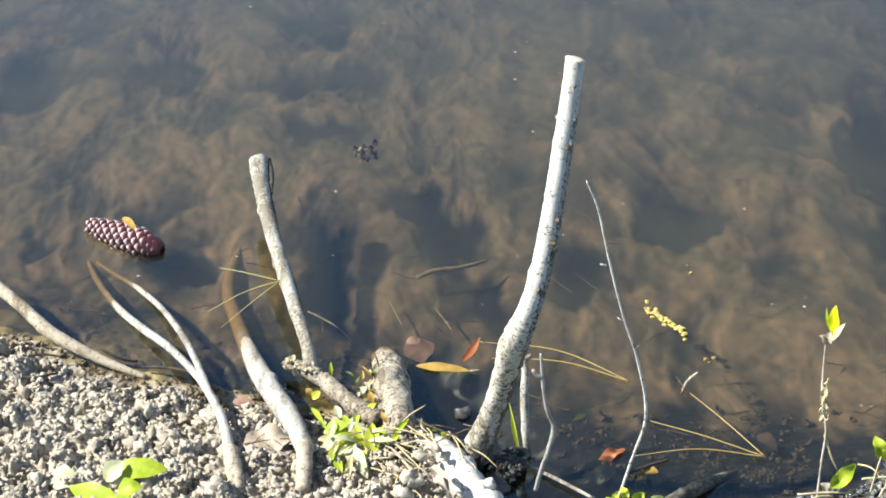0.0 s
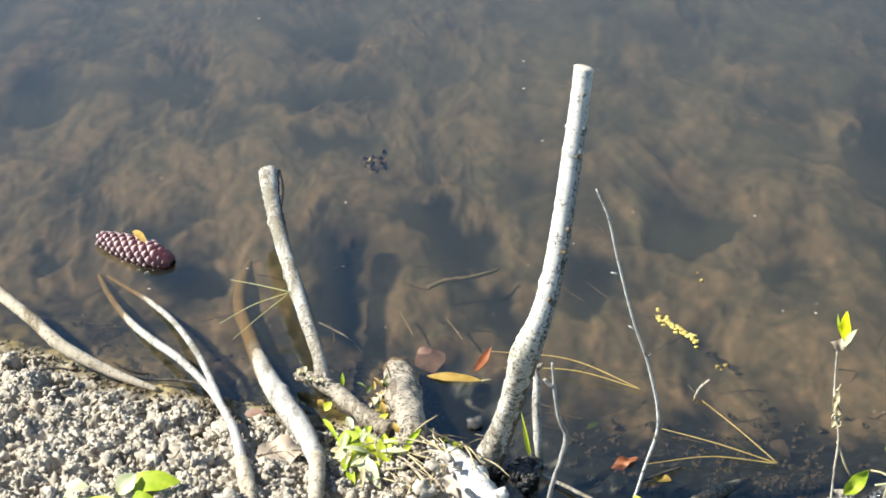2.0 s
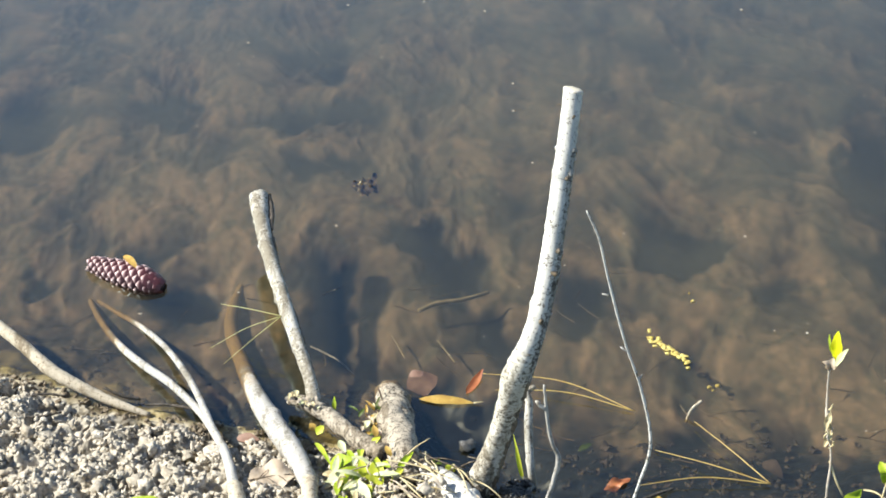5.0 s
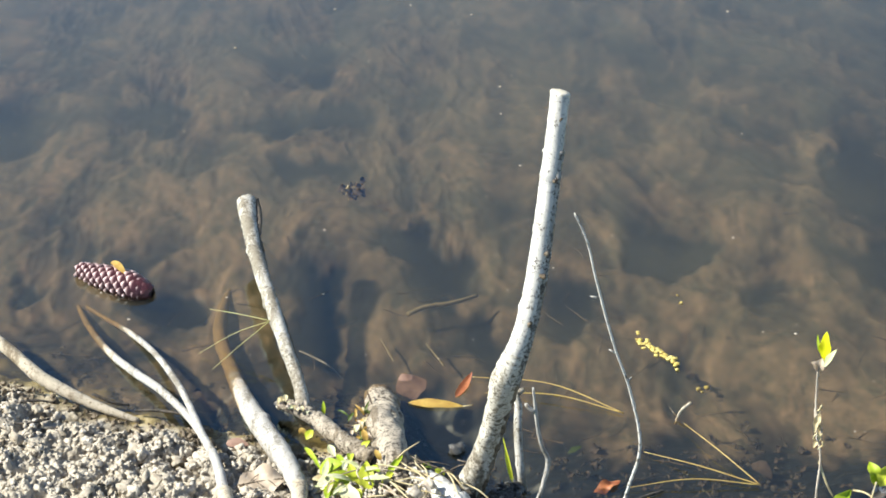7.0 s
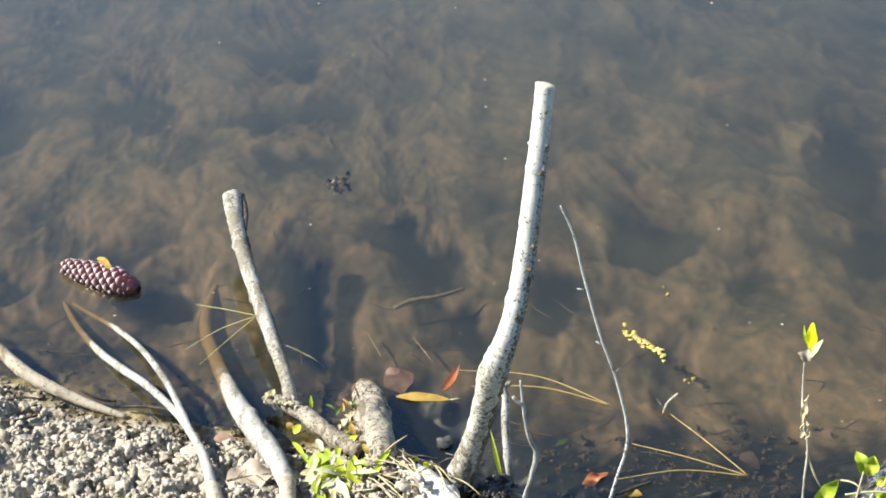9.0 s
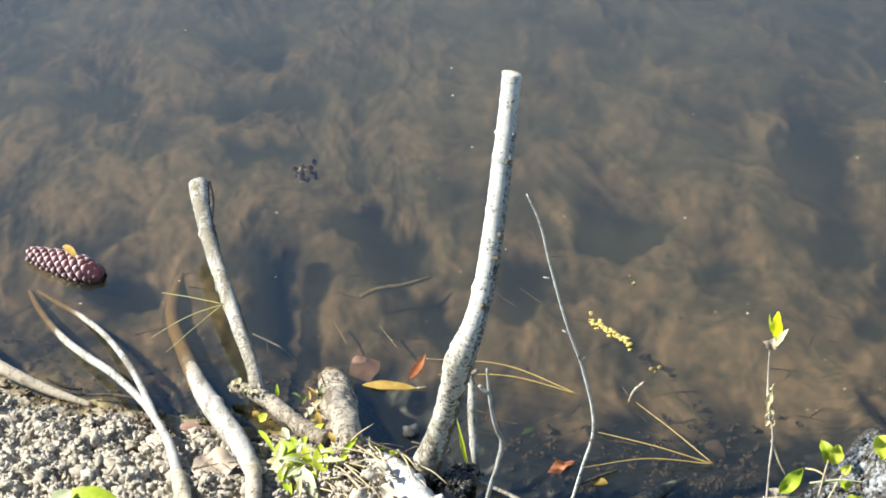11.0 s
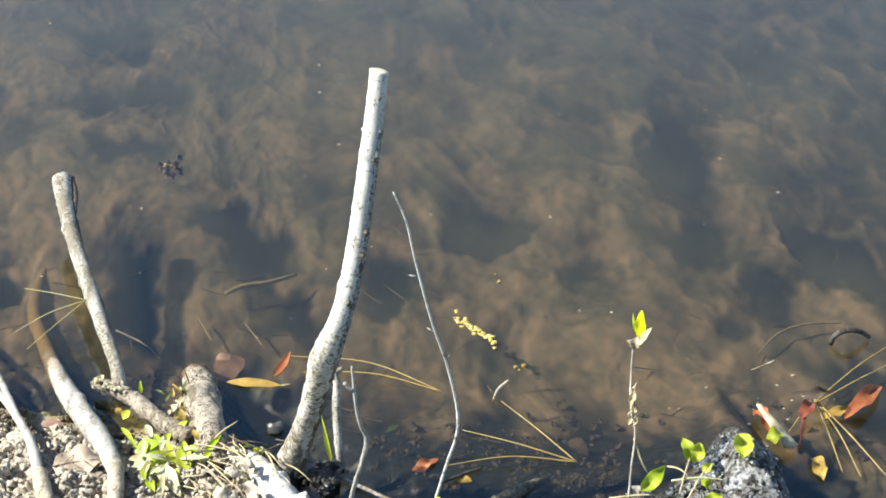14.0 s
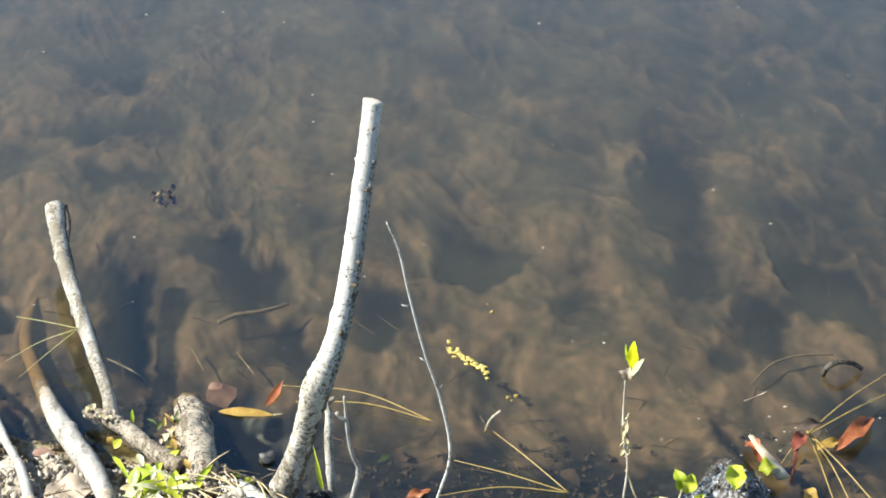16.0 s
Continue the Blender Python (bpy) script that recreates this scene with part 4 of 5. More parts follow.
needles((0.381, 1.848, 0.004), [(0.250, 1.914, 0.003), (0.223, 1.849, 0.004), (0.303, 1.961, 0.007)], NEEDLE, "bundle of three golden pine needles afloat", seed=100)
needles((0.232, 1.988, 0.003), [(0.047, 2.067, 0.003), (0.062, 2.035, 0.002)], NEEDLE, "pair of orange-brown pine needles afloat", seed=104, bows=(0.075, 0.05))
needles((-0.209, 2.133, 0.050), [(-0.292, 2.188, 0.030), (-0.303, 2.128, 0.004), (-0.283, 2.095, 0.004)], NEEDLE_GREEN, "olive pine needles caught on a leaning stem", 0.0006, 0.003, seed=108)
needles((0.684, 1.932, 0.008), [(0.828, 2.047, 0.020), (0.829, 2.019, 0.012), (0.645, 1.885, 0.003)], NEEDLE, "golden pine needles lying over floating leaves", 0.0008, seed=112, bows=(-0.008, 0.012, -0.01))
needles((0.694, 1.948, 0.006), [(0.697, 1.814, 0.004), (0.717, 1.805, 0.004), (0.750, 1.799, 0.004)], NEEDLE, "long golden pine needles fanning out over dark water", 0.0009, seed=116, bows=(0.01, -0.012, 0.012))
needles((0.676, 1.919, 0.006), [(0.653, 1.859, 0.002), (0.657, 1.861, 0.002)], NEEDLE_RED, "short dark red pine needles under a red leaf", 0.0014, seed=120)

# ---- crumbs of silt ----
def crumbs(name, count, place, sizes, mat, label, seed, power=2.2, squash=1.0):
    """Uncounted lumps of silt, each an uneven little clod, joined in one mesh."""
    ico = bmesh.new()
    bmesh.ops.create_icosphere(ico, subdivisions=2, radius=1.0)
    base = np.array([v.co for v in ico.verts])
    tris = np.array([[v.index for v in f.verts] for f in ico.faces])
    ico.free()
    rng = np.random.default_rng(seed)
    verts, faces, n = [], [], 0
    while n < count:
        got = place(rng)
        if got is None:
            continue
        x, y, z = got
        r = sizes[0] + (sizes[1] - sizes[0]) * rng.random() ** power
        sc = r * np.array([rng.uniform(0.75, 1.5), rng.uniform(0.65, 1.2), rng.uniform(0.6, 1.0) * squash])
        off = rng.uniform(-50, 50, 3)
        wob = np.array([1 + 1.0 * noise.noise(Vector(b * 1.5 + off)) + 0.9 * noise.noise(Vector(b * 3.6 + off)) for b in base])
        body = base * wob[:, None] * sc
        body[:, 1] += rng.uniform(-0.35, 0.35) * body[:, 0] ** 2 / r
        a, t = rng.uniform(0, 6.28), rng.normal(0, 0.5)
        body = body @ np.array([[math.cos(t), 0, math.sin(t)], [0, 1, 0], [-math.sin(t), 0, math.cos(t)]])
        rot = np.array([[math.cos(a), -math.sin(a), 0], [math.sin(a), math.cos(a), 0], [0, 0, 1]])
        verts.append(body @ rot.T + (x, y, z - r * 0.3 + 0.008 * max(0.0, noise.noise((x * 55, y * 55, 1.5)))))
        faces.append(tris + n * len(base))
        n += 1
    me = bpy.data.meshes.new(name)
    me.from_pydata(np.vstack(verts).tolist(), [], np.vstack(faces).tolist())
    me.polygons.foreach_set("use_smooth", [True] * len(me.polygons))
    me.materials.append(mat)
    return tagged(new(name, me), label, "soil", kind="stuff")


def on_bank(x0, x1, y0, low, high):
    def place(rng):
        x = rng.uniform(x0, x1)
        top = float(np.interp(x, SHORE_X, SHORE_Y))
        y = rng.uniform(y0, top + 0.02)
        z = ground_z(x, y)
        return (x, y, z) if low < z < high and noise.noise((x * 14, y * 14, 3)) > rng.uniform(-0.75, 0.25) else None
    return place


crumbs("silt_crumbs", 7500, on_bank(-0.66, 0.02, 1.70, 0.0115, 0.2), (0.0014, 0.0038), CRUMB, "dry pale grey crumbs of silt covering the bank", 1, 1.3)
crumbs("silt_clods", 520, on_bank(-0.66, 0.02, 1.70, 0.009, 0.2), (0.004, 0.0095), CRUMB, "larger crumbly clods of dry grey silt", 4)


def on_crown(rng):
    x, y = rng.normal(-0.05, 0.035), rng.uniform(1.70, 1.84)
    return (x, y, 0.044 + 0.08 * (1.80 - y) * (y < 1.80) + rng.uniform(-0.004, 0.004)) if abs(x + 0.05) < 0.07 else None


crumbs("crown_crumbs", 240, on_crown, (0.0010, 0.0036), CRUMB, "dry pale crumbs of silt caked over the root crown", 9, 1.6)
crumbs("wet_silt_crumbs", 1200, on_bank(-0.66, 0.02, 1.75, 0.001, 0.015), (0.0010, 0.0042), CRUMB_DAMP, "dark wet crumbs of silt along the waterline", 2)
crumbs("wet_silt_crumbs", 1100, on_bank(0.46, 0.66, 1.70, 0.000, 0.2), (0.0009, 0.0036), CRUMB_WET, "dark wet clods of soil glinting beside the water", 3, 2.0)
crumbs("wet_silt_crumbs", 900, on_bank(0.1, 0.5, 1.70, 0.000, 0.2), (0.001, 0.005), CRUMB_WET, "dark wet clods of soil glinting beside the water", 5, 2.0)

WET_SOIL = wet_material("wet_soil", (0.05, 0.043, 0.034), (0.12, 0.115, 0.105))
BED_BITS = crumb_material("bed_litter", (0.055, 0.045, 0.036), (0.17, 0.128, 0.09), 0.9)


def on_bed(x0, x1, reach):
    def place(rng):
        x = rng.uniform(x0, x1)
        y = min(1.84 if x > 0.4 else 9.0, float(np.interp(x, SHORE_X, SHORE_Y))) + reach * rng.random() ** 1.6
        z = ground_z(x, y)
        return (x, y, z - 0.0008) if z < -0.003 and noise.noise((x * 20, y * 20, 8)) > rng.uniform(-0.6, 0.4) else None
    return place


def on_clod(rng):
    c = Vector((0.071, 1.813, 0.000)).lerp(Vector((0.089, 1.851, 0.000)), rng.random())
    return c.x + rng.normal(0, 0.008), c.y + rng.normal(0, 0.008), 0.006 + 0.010 * rng.random()


crumbs("soil_crumbs", 260, on_clod, (0.0010, 0.0040), WET_SOIL, "glinting wet crumbs of soil on a dark clod", 8, 1.6)
crumbs("bed_litter", 3400, on_bed(0.03, 0.44, 0.22), (0.0010, 0.0038), BED_BITS, "fine dark rotted litter strewn over the shallow bed", 6, 1.4, 0.2)
crumbs("bed_litter", 1500, on_bed(-0.50, 0.0, 0.14), (0.0010, 0.0034), BED_BITS, "fine dark rotted litter strewn over the shallow bed", 7, 1.4, 0.2)
tagged(obj("soil_clod", limb([(0.056, 1.780, -0.004, 0.0100), (0.064, 1.806, -0.006, 0.0150), (0.074, 1.836, -0.010, 0.0140), (0.084, 1.866, -0.014, 0.0080)], 24, 0.5, 0.003, 72, 30), WET_SOIL, at=(0.071, 1.813, 0.000)),
       "dark wet clod of soil beside a stem's foot", "clod")

# ---- weeds and dry litter round the root crown ----
weed = thing("green_weed", (-0.113, 1.853, 0.030), "clump of light green oval leaves by the roots", "weed", "weeds on the bank")
for k, (a, b, w, m) in enumerate((
        ((-0.138, 1.856, 0.034), (-0.110, 1.852, 0.050), 0.020, LEAF_GREEN), ((-0.140, 1.826, 0.034), (-0.113, 1.837, 0.044), 0.018, LEAF_PALE),
        ((-0.083, 1.814, 0.034), (-0.082, 1.844, 0.060), 0.019, LEAF_LIME), ((-0.114, 1.827, 0.040), (-0.086, 1.777, 0.034), 0.020, LEAF_PALE),
        ((-0.124, 1.809, 0.034), (-0.116, 1.783, 0.034), 0.010, LEAF_GREEN), ((-0.104, 1.838, 0.036), (-0.086, 1.845, 0.050), 0.016, LEAF_PALE),
        ((-0.099, 1.831, 0.036), (-0.124, 1.835, 0.050), 0.017, LEAF_GREEN), ((-0.095, 1.826, 0.036), (-0.102, 1.846, 0.055), 0.013, LEAF_LIME),
        ((-0.110, 1.826, 0.036), (-0.131, 1.806, 0.036), 0.014, LEAF_PALE), ((-0.098, 1.819, 0.038), (-0.088, 1.794, 0.038), 0.014, LEAF_LIME),
        ((-0.158, 1.906, 0.030), (-0.136, 1.856, 0.036), 0.006, LEAF_GREEN), ((-0.121, 1.806, 0.036), (-0.126, 1.824, 0.045), 0.010, LEAF_LIME),
        ((-0.156, 1.916, 0.034), (-0.148, 1.926, 0.040), 0.010, LEAF_LIME), ((-0.137, 1.973, 0.024), (-0.137, 1.981, 0.040), 0.005, LEAF_GREEN),
        ((-0.159, 1.929, 0.030), (-0.165, 1.935, 0.036), 0.009, LEAF_YELLOW), ((-0.091, 1.892, 0.036), (-0.079, 1.897, 0.045), 0.008, LEAF_LIME),
        ((-0.084, 1.907, 0.036), (-0.088, 1.920, 0.045), 0.008, LEAF_YELLOW), ((-0.099, 1.945, 0.020), (-0.092, 1.946, 0.030), 0.008, LEAF_PALE),
        ((0.008, 1.841, 0.036), (-0.003, 1.842, 0.046), 0.012, LEAF_LIME), ((-0.007, 1.858, 0.036), (-0.018, 1.852, 0.044), 0.009, LEAF_GREEN),
        ((-0.066, 1.861, 0.045), (-0.073, 1.873, 0.052), 0.007, LEAF_YELLOW), ((-0.078, 1.856, 0.040), (-0.066, 1.840, 0.045), 0.008, LEAF_GREEN))):
    part("leaf", leaf_bm(a, b, w, 0.12, 0.3, seed=200 + k), m, weed)
rng = random.Random(21)
for k in range(26):
    c = Vector((-0.107, 1.829, 0.038)) + Vector((rng.gauss(0, 0.020), rng.gauss(0, 0.018), rng.uniform(-0.002, 0.012)))
    a = rng.uniform(0, 6.28)
    e = c + Vector((math.cos(a), math.sin(a), rng.uniform(-0.15, 0.5))) * rng.uniform(0.014, 0.036)
    part("leaf", leaf_bm(c, e, rng.uniform(0.004, 0.010), rng.uniform(-0.05, 0.2), rng.uniform(0.2, 0.7), seed=400 + k, belly=rng.uniform(0.35, 0.55)),
         rng.choice((LEAF_PALE, LEAF_PALE, LEAF_PALE, LEAF_GREEN, LEAF_LIME, STRAW)), weed)
litter = thing("dry_grass", (-0.053, 1.833, 0.030), "tangle of straw-coloured dead grass on the root crown", "dry grass")
for k, (a, b) in enumerate((
        ((-0.075, 1.833, 0.045), (-0.036, 1.795, 0.055)), ((-0.071, 1.850, 0.050), (-0.003, 1.820, 0.050)), ((-0.051, 1.852, 0.050), (-0.020, 1.864, 0.070)),
        ((-0.066, 1.835, 0.050), (-0.019, 1.761, 0.055)), ((-0.059, 1.810, 0.050), (-0.006, 1.715, 0.050)), ((-0.079, 1.802, 0.040), (-0.025, 1.739, 0.045)),
        ((-0.091, 1.796, 0.036), (-0.045, 1.758, 0.045)), ((-0.046, 1.855, 0.050), (0.007, 1.779, 0.060)), ((-0.065, 1.791, 0.045), (0.000, 1.706, 0.050)),
        ((-0.036, 1.845, 0.050), (0.016, 1.799, 0.055)), ((-0.098, 1.806, 0.036), (-0.058, 1.795, 0.050)), ((-0.045, 1.781, 0.050), (-0.057, 1.730, 0.045)),
        ((-0.019, 1.814, 0.055), (-0.029, 1.756, 0.055)), ((0.007, 1.840, 0.050), (0.023, 1.774, 0.065)), ((-0.162, 1.783, 0.035), (-0.105, 1.740, 0.035)))):
    h, q = Vector(a), Vector(b)
    mid = (h + q) / 2 + Vector((0.002 * math.sin(k * 2.1), 0.002 * math.cos(k), 0.002))
    part("straw", tube([h, mid, q], [0.0008, 0.0010, 0.0005], 6, 0.06, 0.006, 230 + k), STRAW, litter)
for k in range(26):
    c = Vector((-0.042, 1.814, 0.042)) + Vector((rng.gauss(0, 0.035), rng.gauss(0, 0.03), rng.uniform(0, 0.02)))
    a = rng.gauss(-0.6, 0.7)
    e = c + Vector((math.cos(a), math.sin(a), rng.uniform(-0.12, 0.12))) * rng.uniform(0.02, 0.06)
    mid = (c + e) / 2 + Vector((rng.uniform(-1, 1) * 0.008, rng.uniform(-1, 1) * 0.008, 0.004))
    part("straw", tube([c, mid, e], [0.0006, 0.0009, 0.0004], 6, 0.06, 0.006, 430 + k), rng.choice((STRAW, STRAW, LEAF_TAN, BARK_BROWN)), litter)
for k, (a, b, w, m) in enumerate((
        ((-0.013, 1.742, 0.072), (0.014, 1.692, 0.070), 0.016, LEAF_TAN), ((-0.021, 1.789, 0.072), (-0.002, 1.757, 0.080), 0.014, FLAKE), ((-0.064, 1.772, 0.058), (-0.043, 1.753, 0.062), 0.014, LEAF_TAN))):
    leaf("bark_flake", a, Vector(a).lerp(Vector(b), 0.75), w * 0.55, m, "pale curled flake of dead bark on the roots" if m is FLAKE else "dry brown leaf among dead grass", "bark flake" if m is FLAKE else "leaf",
         "dead flakes on the roots", curl=0.2, fold=0.5, wave=0.9, seed=250 + k)

for k, (c, r) in enumerate((((-0.035, 1.745, 0.062), 0.013), ((-0.027, 1.781, 0.066), 0.008), ((-0.045, 1.729, 0.056), 0.010), ((-0.008, 1.794, 0.066), 0.006))):
    c = Vector(c)
    tagged(obj("silt_lump", limb([(c.x - r * 0.9, c.y, c.z - 0.003, r * 0.5), (c.x - r * 0.3, c.y + 0.002, c.z, r * 0.8), (c.x + r * 0.5, c.y - 0.002, c.z, r * 0.7), (c.x + r, c.y, c.z - 0.003, r * 0.35)], 16, 0.55, 0.002, 640 + k, 12, 0.75), CRUMB, at=c),
           "pale crumbly lump of dried silt on the roots", "clod", "silt lumps on the roots")
leaf("brown_leaf", (-0.013, 1.757, 0.070), (0.012, 1.705, 0.070), 0.015, LEAF_TAN, "dry light-brown leaf leaning on a bleached root", group="fallen leaves", curl=0.12, fold=0.6, wave=0.5, seed=91)

lichen = thing("lichen_tuft", (-0.184, 1.995, 0.020), "pale yellow-green tuft of lichen on a broken branch end", "lichen")
dice = random.Random(31)
for k in range(26):
    c = Vector((-0.194, 1.995, 0.024)).lerp(Vector((-0.157, 1.970, 0.028)), dice.random()) + Vector((dice.gauss(0, 0.004), dice.gauss(0, 0.004), dice.uniform(0.002, 0.008)))
    a = dice.uniform(0, 6.28)
    part("frond", leaf_bm(c, c + Vector((math.cos(a), math.sin(a), dice.uniform(0, 0.8))) * dice.uniform(0.004, 0.010), dice.uniform(0.003, 0.006), 0.2, 0.5, seed=700 + k), dice.choice((LEAF_PALE, STRAW, FLAKE, LEAF_TAN)), lichen)
moss = thing("moss_tuft", (-0.086, 1.958, 0.015), "yellow-brown tuft of moss and rotted grass on a root", "moss")
for k in range(70):
    c = Vector((-0.084, 1.961, 0.018)) + Vector((rng.gauss(-0.004, 0.009), rng.gauss(0, 0.016), rng.uniform(-0.006, 0.006)))
    a = rng.uniform(0, 6.28)
    e = c + Vector((math.cos(a), math.sin(a), rng.uniform(-0.2, 0.6))) * rng.uniform(0.008, 0.02)
    part("frond", leaf_bm(c, e, rng.uniform(0.002, 0.0048), 0.15, 0.5, seed=500 + k), rng.choice((LEAF_YELLOW, STRAW, LEAF_DARKGREEN, LEAF_DARKGREEN, LEAF_DARK, LEAF_TAN)), moss)
bm = limb([(0.018, 1.923, -0.002, 0.0040), (0.023, 1.926, 0.003, 0.0062), (0.028, 1.932, 0.004, 0.0056), (0.032, 1.938, 0.003, 0.0030)], 16, 0.55, 0.0015, 71, 16, 0.8)
tagged(obj("soil_lump", bm, WET_SOIL, at=(0.023, 1.931, 0.000)), "small dark lump of wet soil in the water", "clod")
leaf("green_leaf", (0.160, 1.937, -0.016), (0.177, 1.947, -0.014), 0.007, LEAF_DARKGREEN, "small green leaf under shallow water", group="fallen leaves", seed=76)

# ---- clump at the far corner of the shore ----
herb = thing("shore_weed", (0.485, 1.735, 0.036), "low weed with lime-green leaves on wet soil", "weed", "weeds on the bank")
for k, (a, b, w, m) in enumerate((
        ((0.438, 1.748, 0.046), (0.466, 1.761, 0.071), 0.020, LEAF_GREEN), ((0.504, 1.795, 0.046), (0.497, 1.814, 0.066), 0.018, LEAF_GREEN), ((0.507, 1.793, 0.046), (0.517, 1.811, 0.061), 0.020, LEAF_LIME),
        ((0.558, 1.768, 0.072), (0.560, 1.800, 0.082), 0.028, LEAF_LIME), ((0.515, 1.778, 0.046), (0.526, 1.780, 0.056), 0.012, LEAF_LIME), ((0.511, 1.723, 0.046), (0.526, 1.721, 0.061), 0.022, LEAF_LIME),
        ((0.518, 1.751, 0.046), (0.508, 1.752, 0.056), 0.014, LEAF_GREEN), ((0.440, 1.751, 0.036), (0.428, 1.756, 0.046), 0.014, FLAKE), ((0.511, 1.704, 0.046), (0.505, 1.714, 0.061), 0.020, LEAF_GREEN),
        ((0.210, 1.756, 0.020), (0.204, 1.767, 0.030), 0.012, LEAF_LIME), ((0.216, 1.750, 0.020), (0.229, 1.758, 0.030), 0.016, LEAF_GREEN), ((0.200, 1.747, 0.020), (0.185, 1.750, 0.030), 0.008, LEAF_GREEN),
        ((0.235, 1.715, 0.020), (0.255, 1.722, 0.030), 0.02, LEAF_GREEN), ((0.190, 1.747, 0.020), (0.200, 1.760, 0.030), 0.009, LEAF_LIME))):
    part("leaf", leaf_bm(a, b, w * 0.88, 0.16, 0.55, (0.1, -0.7, 0.8), 0.45, 270 + k), m, herb)
for k, (a, b) in enumerate((((0.479, 1.736, 0.036), (0.500, 1.784, 0.061)), ((0.476, 1.763, 0.046), (0.537, 1.756, 0.051)), ((0.476, 1.788, 0.046), (0.497, 1.764, 0.051)), ((0.494, 1.744, 0.036), (0.520, 1.774, 0.056)),
                            ((0.402, 1.748, 0.036), (0.487, 1.744, 0.038)), ((0.407, 1.735, 0.036), (0.441, 1.743, 0.038)))):
    part("stalk", tube([a, ((Vector(a) + Vector(b)) / 2 + Vector((0, 0, 0.004))), b], [0.0013, 0.0011, 0.0008], 6, 0.2, 0.004, 290 + k), STRAW if k != 1 else LEAF_PALE, herb)

# ---- litter afloat beside it ----
tagged(obj("wood_chip", limb([(0.619, 1.931, 0.014, 0.0042), (0.626, 1.904, 0.015, 0.0069), (0.635, 1.875, 0.014, 0.0096), (0.642, 1.856, 0.012, 0.0116)], 14, 0.1, 0.003, 61, 0, 0.45), CHIP, at=(0.620, 1.932, 0.012)),
       "pale peeled chip of wood lying on leaves", "wood chip")
for k, (n, a, b, w, m, lab, cu) in enumerate((
        ("red_leaf", (0.614, 1.931, 0.006), (0.625, 1.889, 0.006), 0.017, LEAF_ORANGE, "orange-red leaf under a wood chip", 0.08),
        ("yellow_leaf", (0.612, 1.860, 0.020), (0.633, 1.861, 0.024), 0.019, LEAF_LIME, "small round yellow-green leaf on the litter", 0.05),
        ("orange_leaf", (0.670, 1.844, 0.002), (0.671, 1.803, 0.002), 0.019, LEAF_YELLOW, "oval orange-yellow leaf afloat", 0.03),
        ("yellow_leaf", (0.694, 1.913, 0.004), (0.732, 1.927, 0.006), 0.013, LEAF_YELLOW, "pointed yellow leaf afloat", 0.04),
        ("red_leaf", (0.723, 1.911, 0.004), (0.784, 1.967, 0.008), 0.020, LEAF_ORANGE, "large orange-red leaf afloat among needles", 0.06),
        ("red_leaf", (0.666, 1.906, 0.010), (0.686, 1.932, 0.014), 0.017, LEAF_RED, "dark red curled leaf among pine needles", 0.10),
        ("brown_leaf", (0.674, 1.935, 0.016), (0.714, 1.945, 0.018), 0.012, LEAF_DARK, "dark brown rolled leaf among pine needles", 0.12))):
    leaf(n, a, b, w, m, lab, group="fallen leaves", curl=cu * 1.6, fold=0.55, wave=0.6, seed=300 + k)

# ---- small things on and in the water ----
catkin = thing("yellow_catkin", (0.288, 2.116, 0.001), "broken yellow catkin crumbs floating in a row", "catkin")
rng = random.Random(8)
for k in range(60):
    t = k / 59
    c = Vector((0.264, 2.140, 0.001)).lerp(Vector((0.311, 2.085, 0.001)), t) + Vector((rng.gauss(0, 1) * 0.0028, rng.gauss(0, 1) * 0.0042, 0))
    part("crumb", tube([c + Vector((-0.003, 0, 0)) * rng.uniform(0.5, 1.2), c, c + Vector((0.003, rng.uniform(-0.002, 0.002), 0))], [0.0013, rng.uniform(0.0014, 0.0030), 0.0010], 8, 0.5, 0.0015, k, flat=0.5), CATKIN, catkin)
for k, (c, r) in enumerate((((0.332, 2.046, -0.009), 0.003), ((0.343, 2.049, -0.009), 0.0035), ((0.336, 2.040, -0.009), 0.002), ((0.329, 2.219, -0.002), 0.0028), ((0.326, 2.237, -0.002), 0.0016))):
    c = Vector(c)
    part("crumb", tube([c - Vector((r, 0, 0)), c, c + Vector((r, 0, 0))], [r * 0.5, r, r * 0.5], 8, 0.3, 0.003, 40 + k), CATKIN, catkin)

pod = thing("floating_clump", (-0.105, 2.508, 0.000), "small brown clump of dead plant matter afloat", "clump")
rng = random.Random(12)
for k in range(14):
    c = Vector((-0.110, 2.512, -0.009)) + Vector((rng.gauss(0, 0.007), rng.gauss(0, 0.010), rng.uniform(-0.004, 0.004)))
    a = rng.uniform(0, 6.28)
    part("flake", leaf_bm(c, c + Vector((math.cos(a), math.sin(a), rng.uniform(-0.2, 0.3))) * rng.uniform(0.010, 0.022), rng.uniform(0.007, 0.013), 0.15, 0.5, seed=320 + k, wave=0.9),
         (LEAF_DARK, ALGAE, LEAF_DARK, ALGAE_PALE)[k % 4], pod)

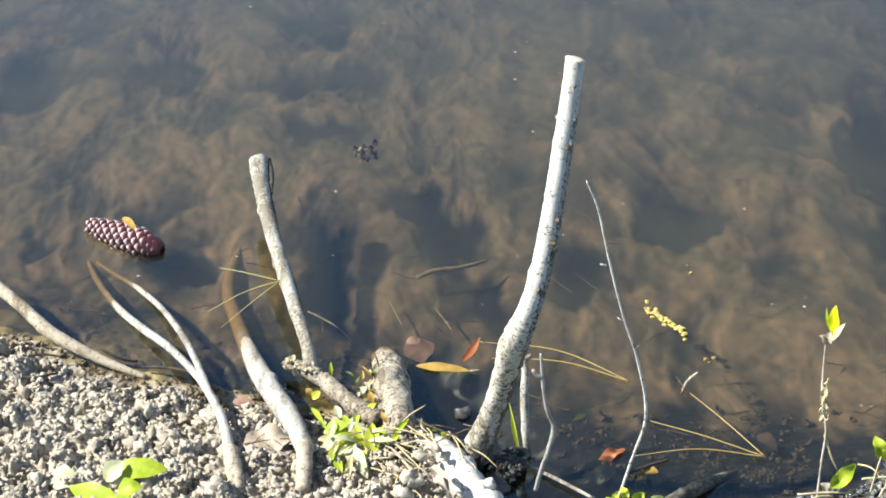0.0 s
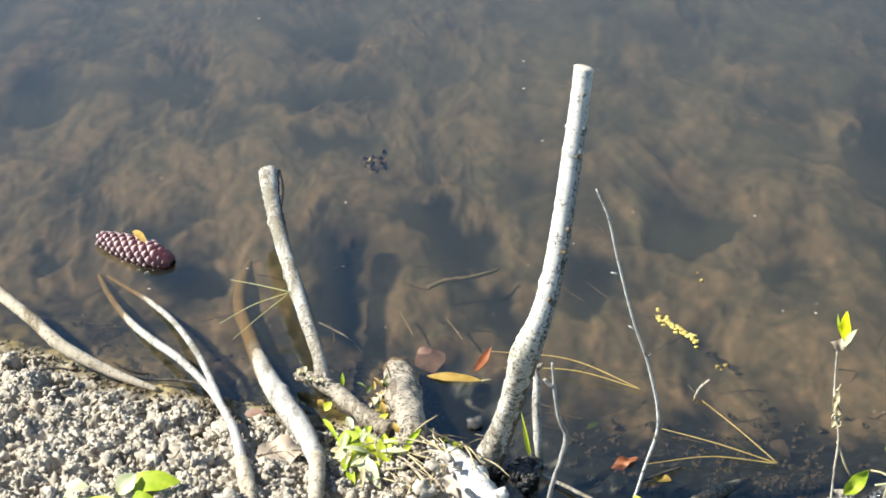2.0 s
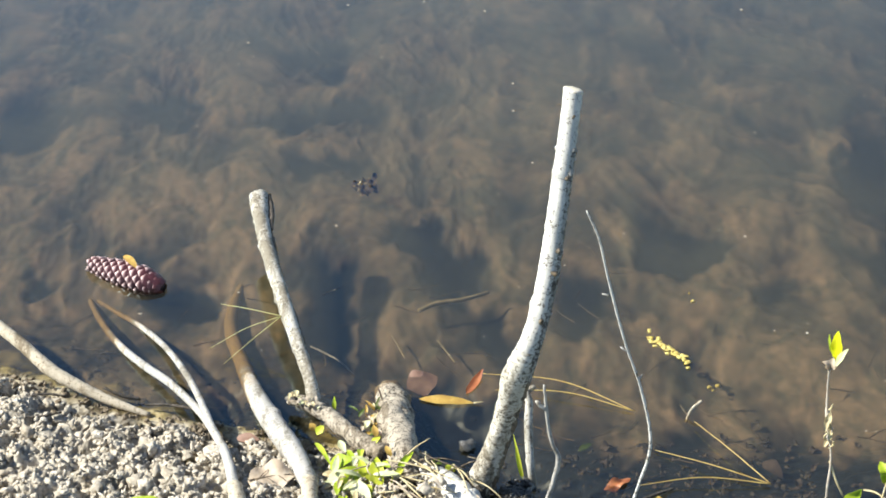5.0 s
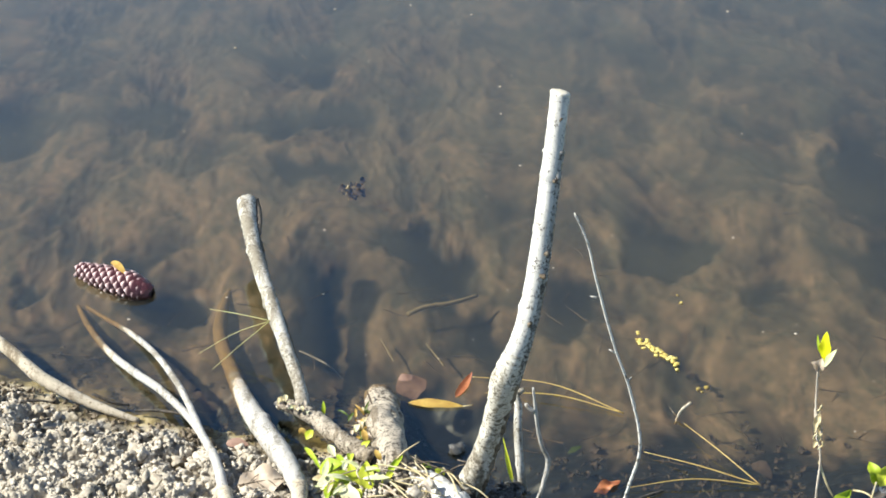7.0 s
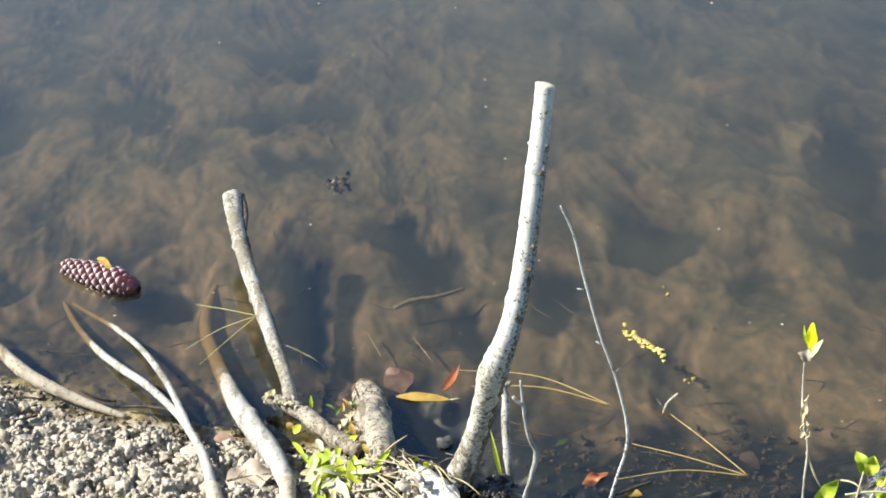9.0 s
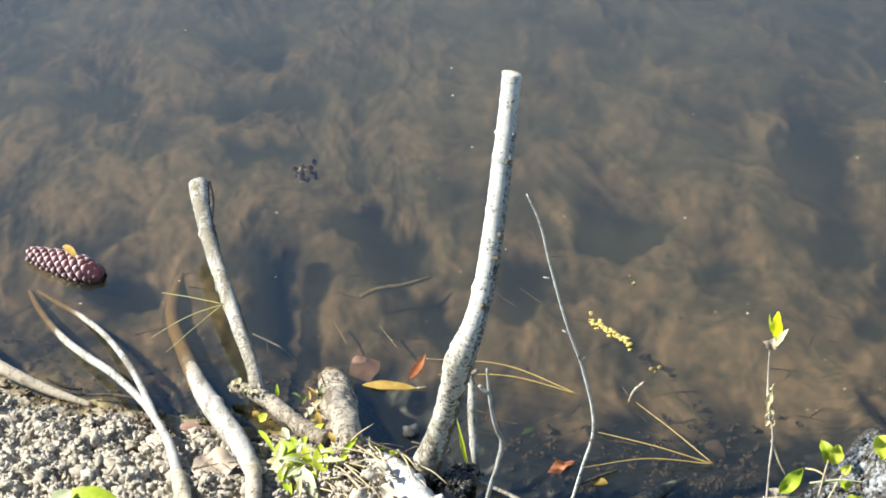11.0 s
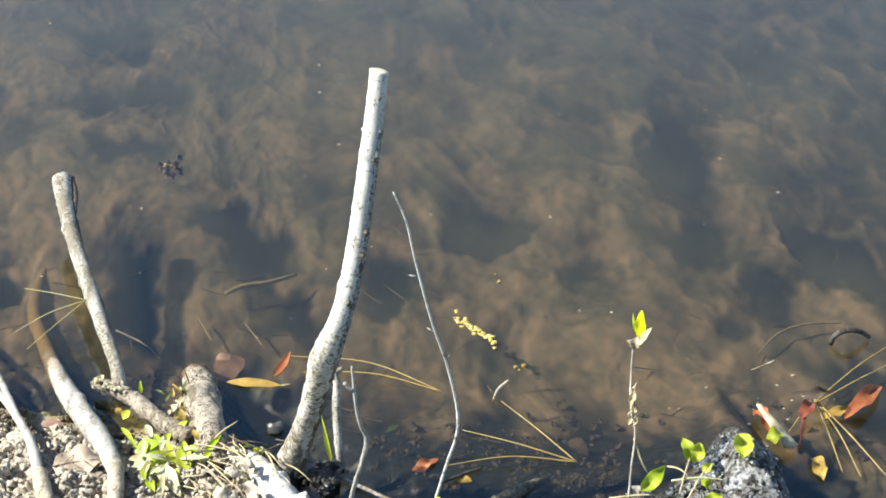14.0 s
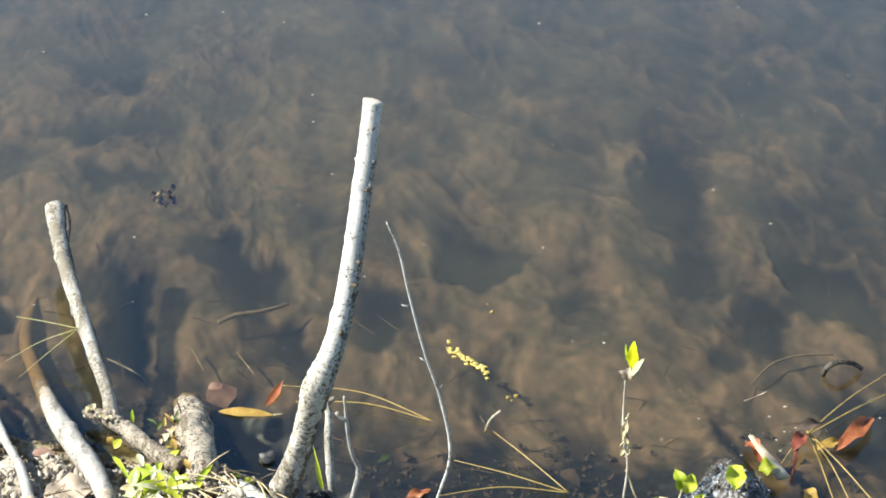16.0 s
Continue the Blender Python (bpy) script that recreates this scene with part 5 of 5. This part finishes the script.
bm = bmesh.new()
rng = random.Random(11)
for k in range(110):
    x, y = rng.uniform(-0.75, 1.15), rng.uniform(2.02, 3.25)
    r = 0.0006 + 0.0013 * rng.random() ** 3
    if y > float(np.interp(x, SHORE_X, SHORE_Y)) + 0.12:
        bmesh.ops.create_icosphere(bm, subdivisions=1, radius=r, matrix=Matrix.Translation((x, y, 0.0004)) @ Matrix.Diagonal((rng.uniform(1, 2.2), 1, 0.5, 1)))
# pale blobs put in for glints on the water beside the litter
for k in range(34):
    c = Vector((0.653, 1.947, 0.001)) + Vector((rng.gauss(0, 0.05), rng.gauss(0, 0.03), 0))
    bmesh.ops.create_icosphere(bm, subdivisions=1, radius=0.0004 + 0.0012 * rng.random() ** 3, matrix=Matrix.Translation(c) @ Matrix.Diagonal((rng.uniform(1, 2.5), 1, 0.5, 1)))
tagged(obj("floating_specks", bm, FLAKE), "tiny white specks of dust floating on the pond, and painted-in glints", "dust", kind="stuff")


def strands(name, count, area, length, r, mat, label, seed, lift, curve=1.2):
    """Fine threads that lie on the bed, joined in one mesh."""
    rng = random.Random(seed)
    verts, faces = [], []
    while count:
        x, y = rng.uniform(area[0], area[1]), rng.uniform(area[2], area[3])
        z = ground_z(x, y)
        if z > -0.008:
            continue
        count -= 1
        a, L = rng.uniform(0, 6.28), length * rng.uniform(0.4, 1.2)
        bend = rng.uniform(-curve, curve)
        px, py, start = x, y, len(verts)
        for i in range(5):
            zz = min(max(ground_z(px, py), z - 0.004) + lift * rng.uniform(0.2, 1.0) + 0.001, -0.003)
            w = r * (1 - 0.15 * i)
            for q in range(3):
                an = a + bend * i / 4 + math.pi / 2
                verts.append((px + math.cos(an) * w * math.cos(q * 2.09), py + math.sin(an) * w * math.cos(q * 2.09), zz + w * math.sin(q * 2.09)))
            px += math.cos(a + bend * i / 4) * L / 4
            py += math.sin(a + bend * i / 4) * L / 4
        for i in range(4):
            for q in range(3):
                b0, b1 = start + i * 3 + q, start + i * 3 + (q + 1) % 3
                faces.append((b0, b1, b1 + 3, b0 + 3))
    me = bpy.data.meshes.new(name)
    me.from_pydata(verts, [], faces)
    me.materials.append(mat)
    return tagged(new(name, me), label, "plant litter", kind="stuff")


strands("algae_threads", 130, (-0.85, 1.25, 1.95, 3.3), 0.05, 0.0007, ALGAE, "brown fuzzy threads of algae on the pond bed", 1, 0.001)
strands("sunken_twigs", 60, (-0.6, 0.95, 1.85, 2.35), 0.05, 0.0009, ALGAE, "thin sunken twigs and stalks on the shallow bed", 2, 0.001, 0.25)

bm = bmesh.new()
rng = random.Random(17)
n = 0
while n < 70:
    x, y = rng.uniform(0.05, 0.75), rng.uniform(1.78, 2.0)
    z = ground_z(x, y)
    if z > -0.01:
        continue
    n += 1
    a, L = rng.uniform(0, 6.28), rng.uniform(0.006, 0.022)
    c = Vector((x, y, z + 0.001))
    leaf_bm(c, c + Vector((math.cos(a) * L, math.sin(a) * L, rng.uniform(-0.002, 0.004))), L * rng.uniform(0.25, 0.6), 0.1, 0.5, (0, 0, 1), 0.7, n, bm=bm)
tagged(obj("sunken_leaf_litter", bm, LEAF_DARK), "dark rotting leaves lying on the shallow pond bed", "leaf litter", kind="stuff")
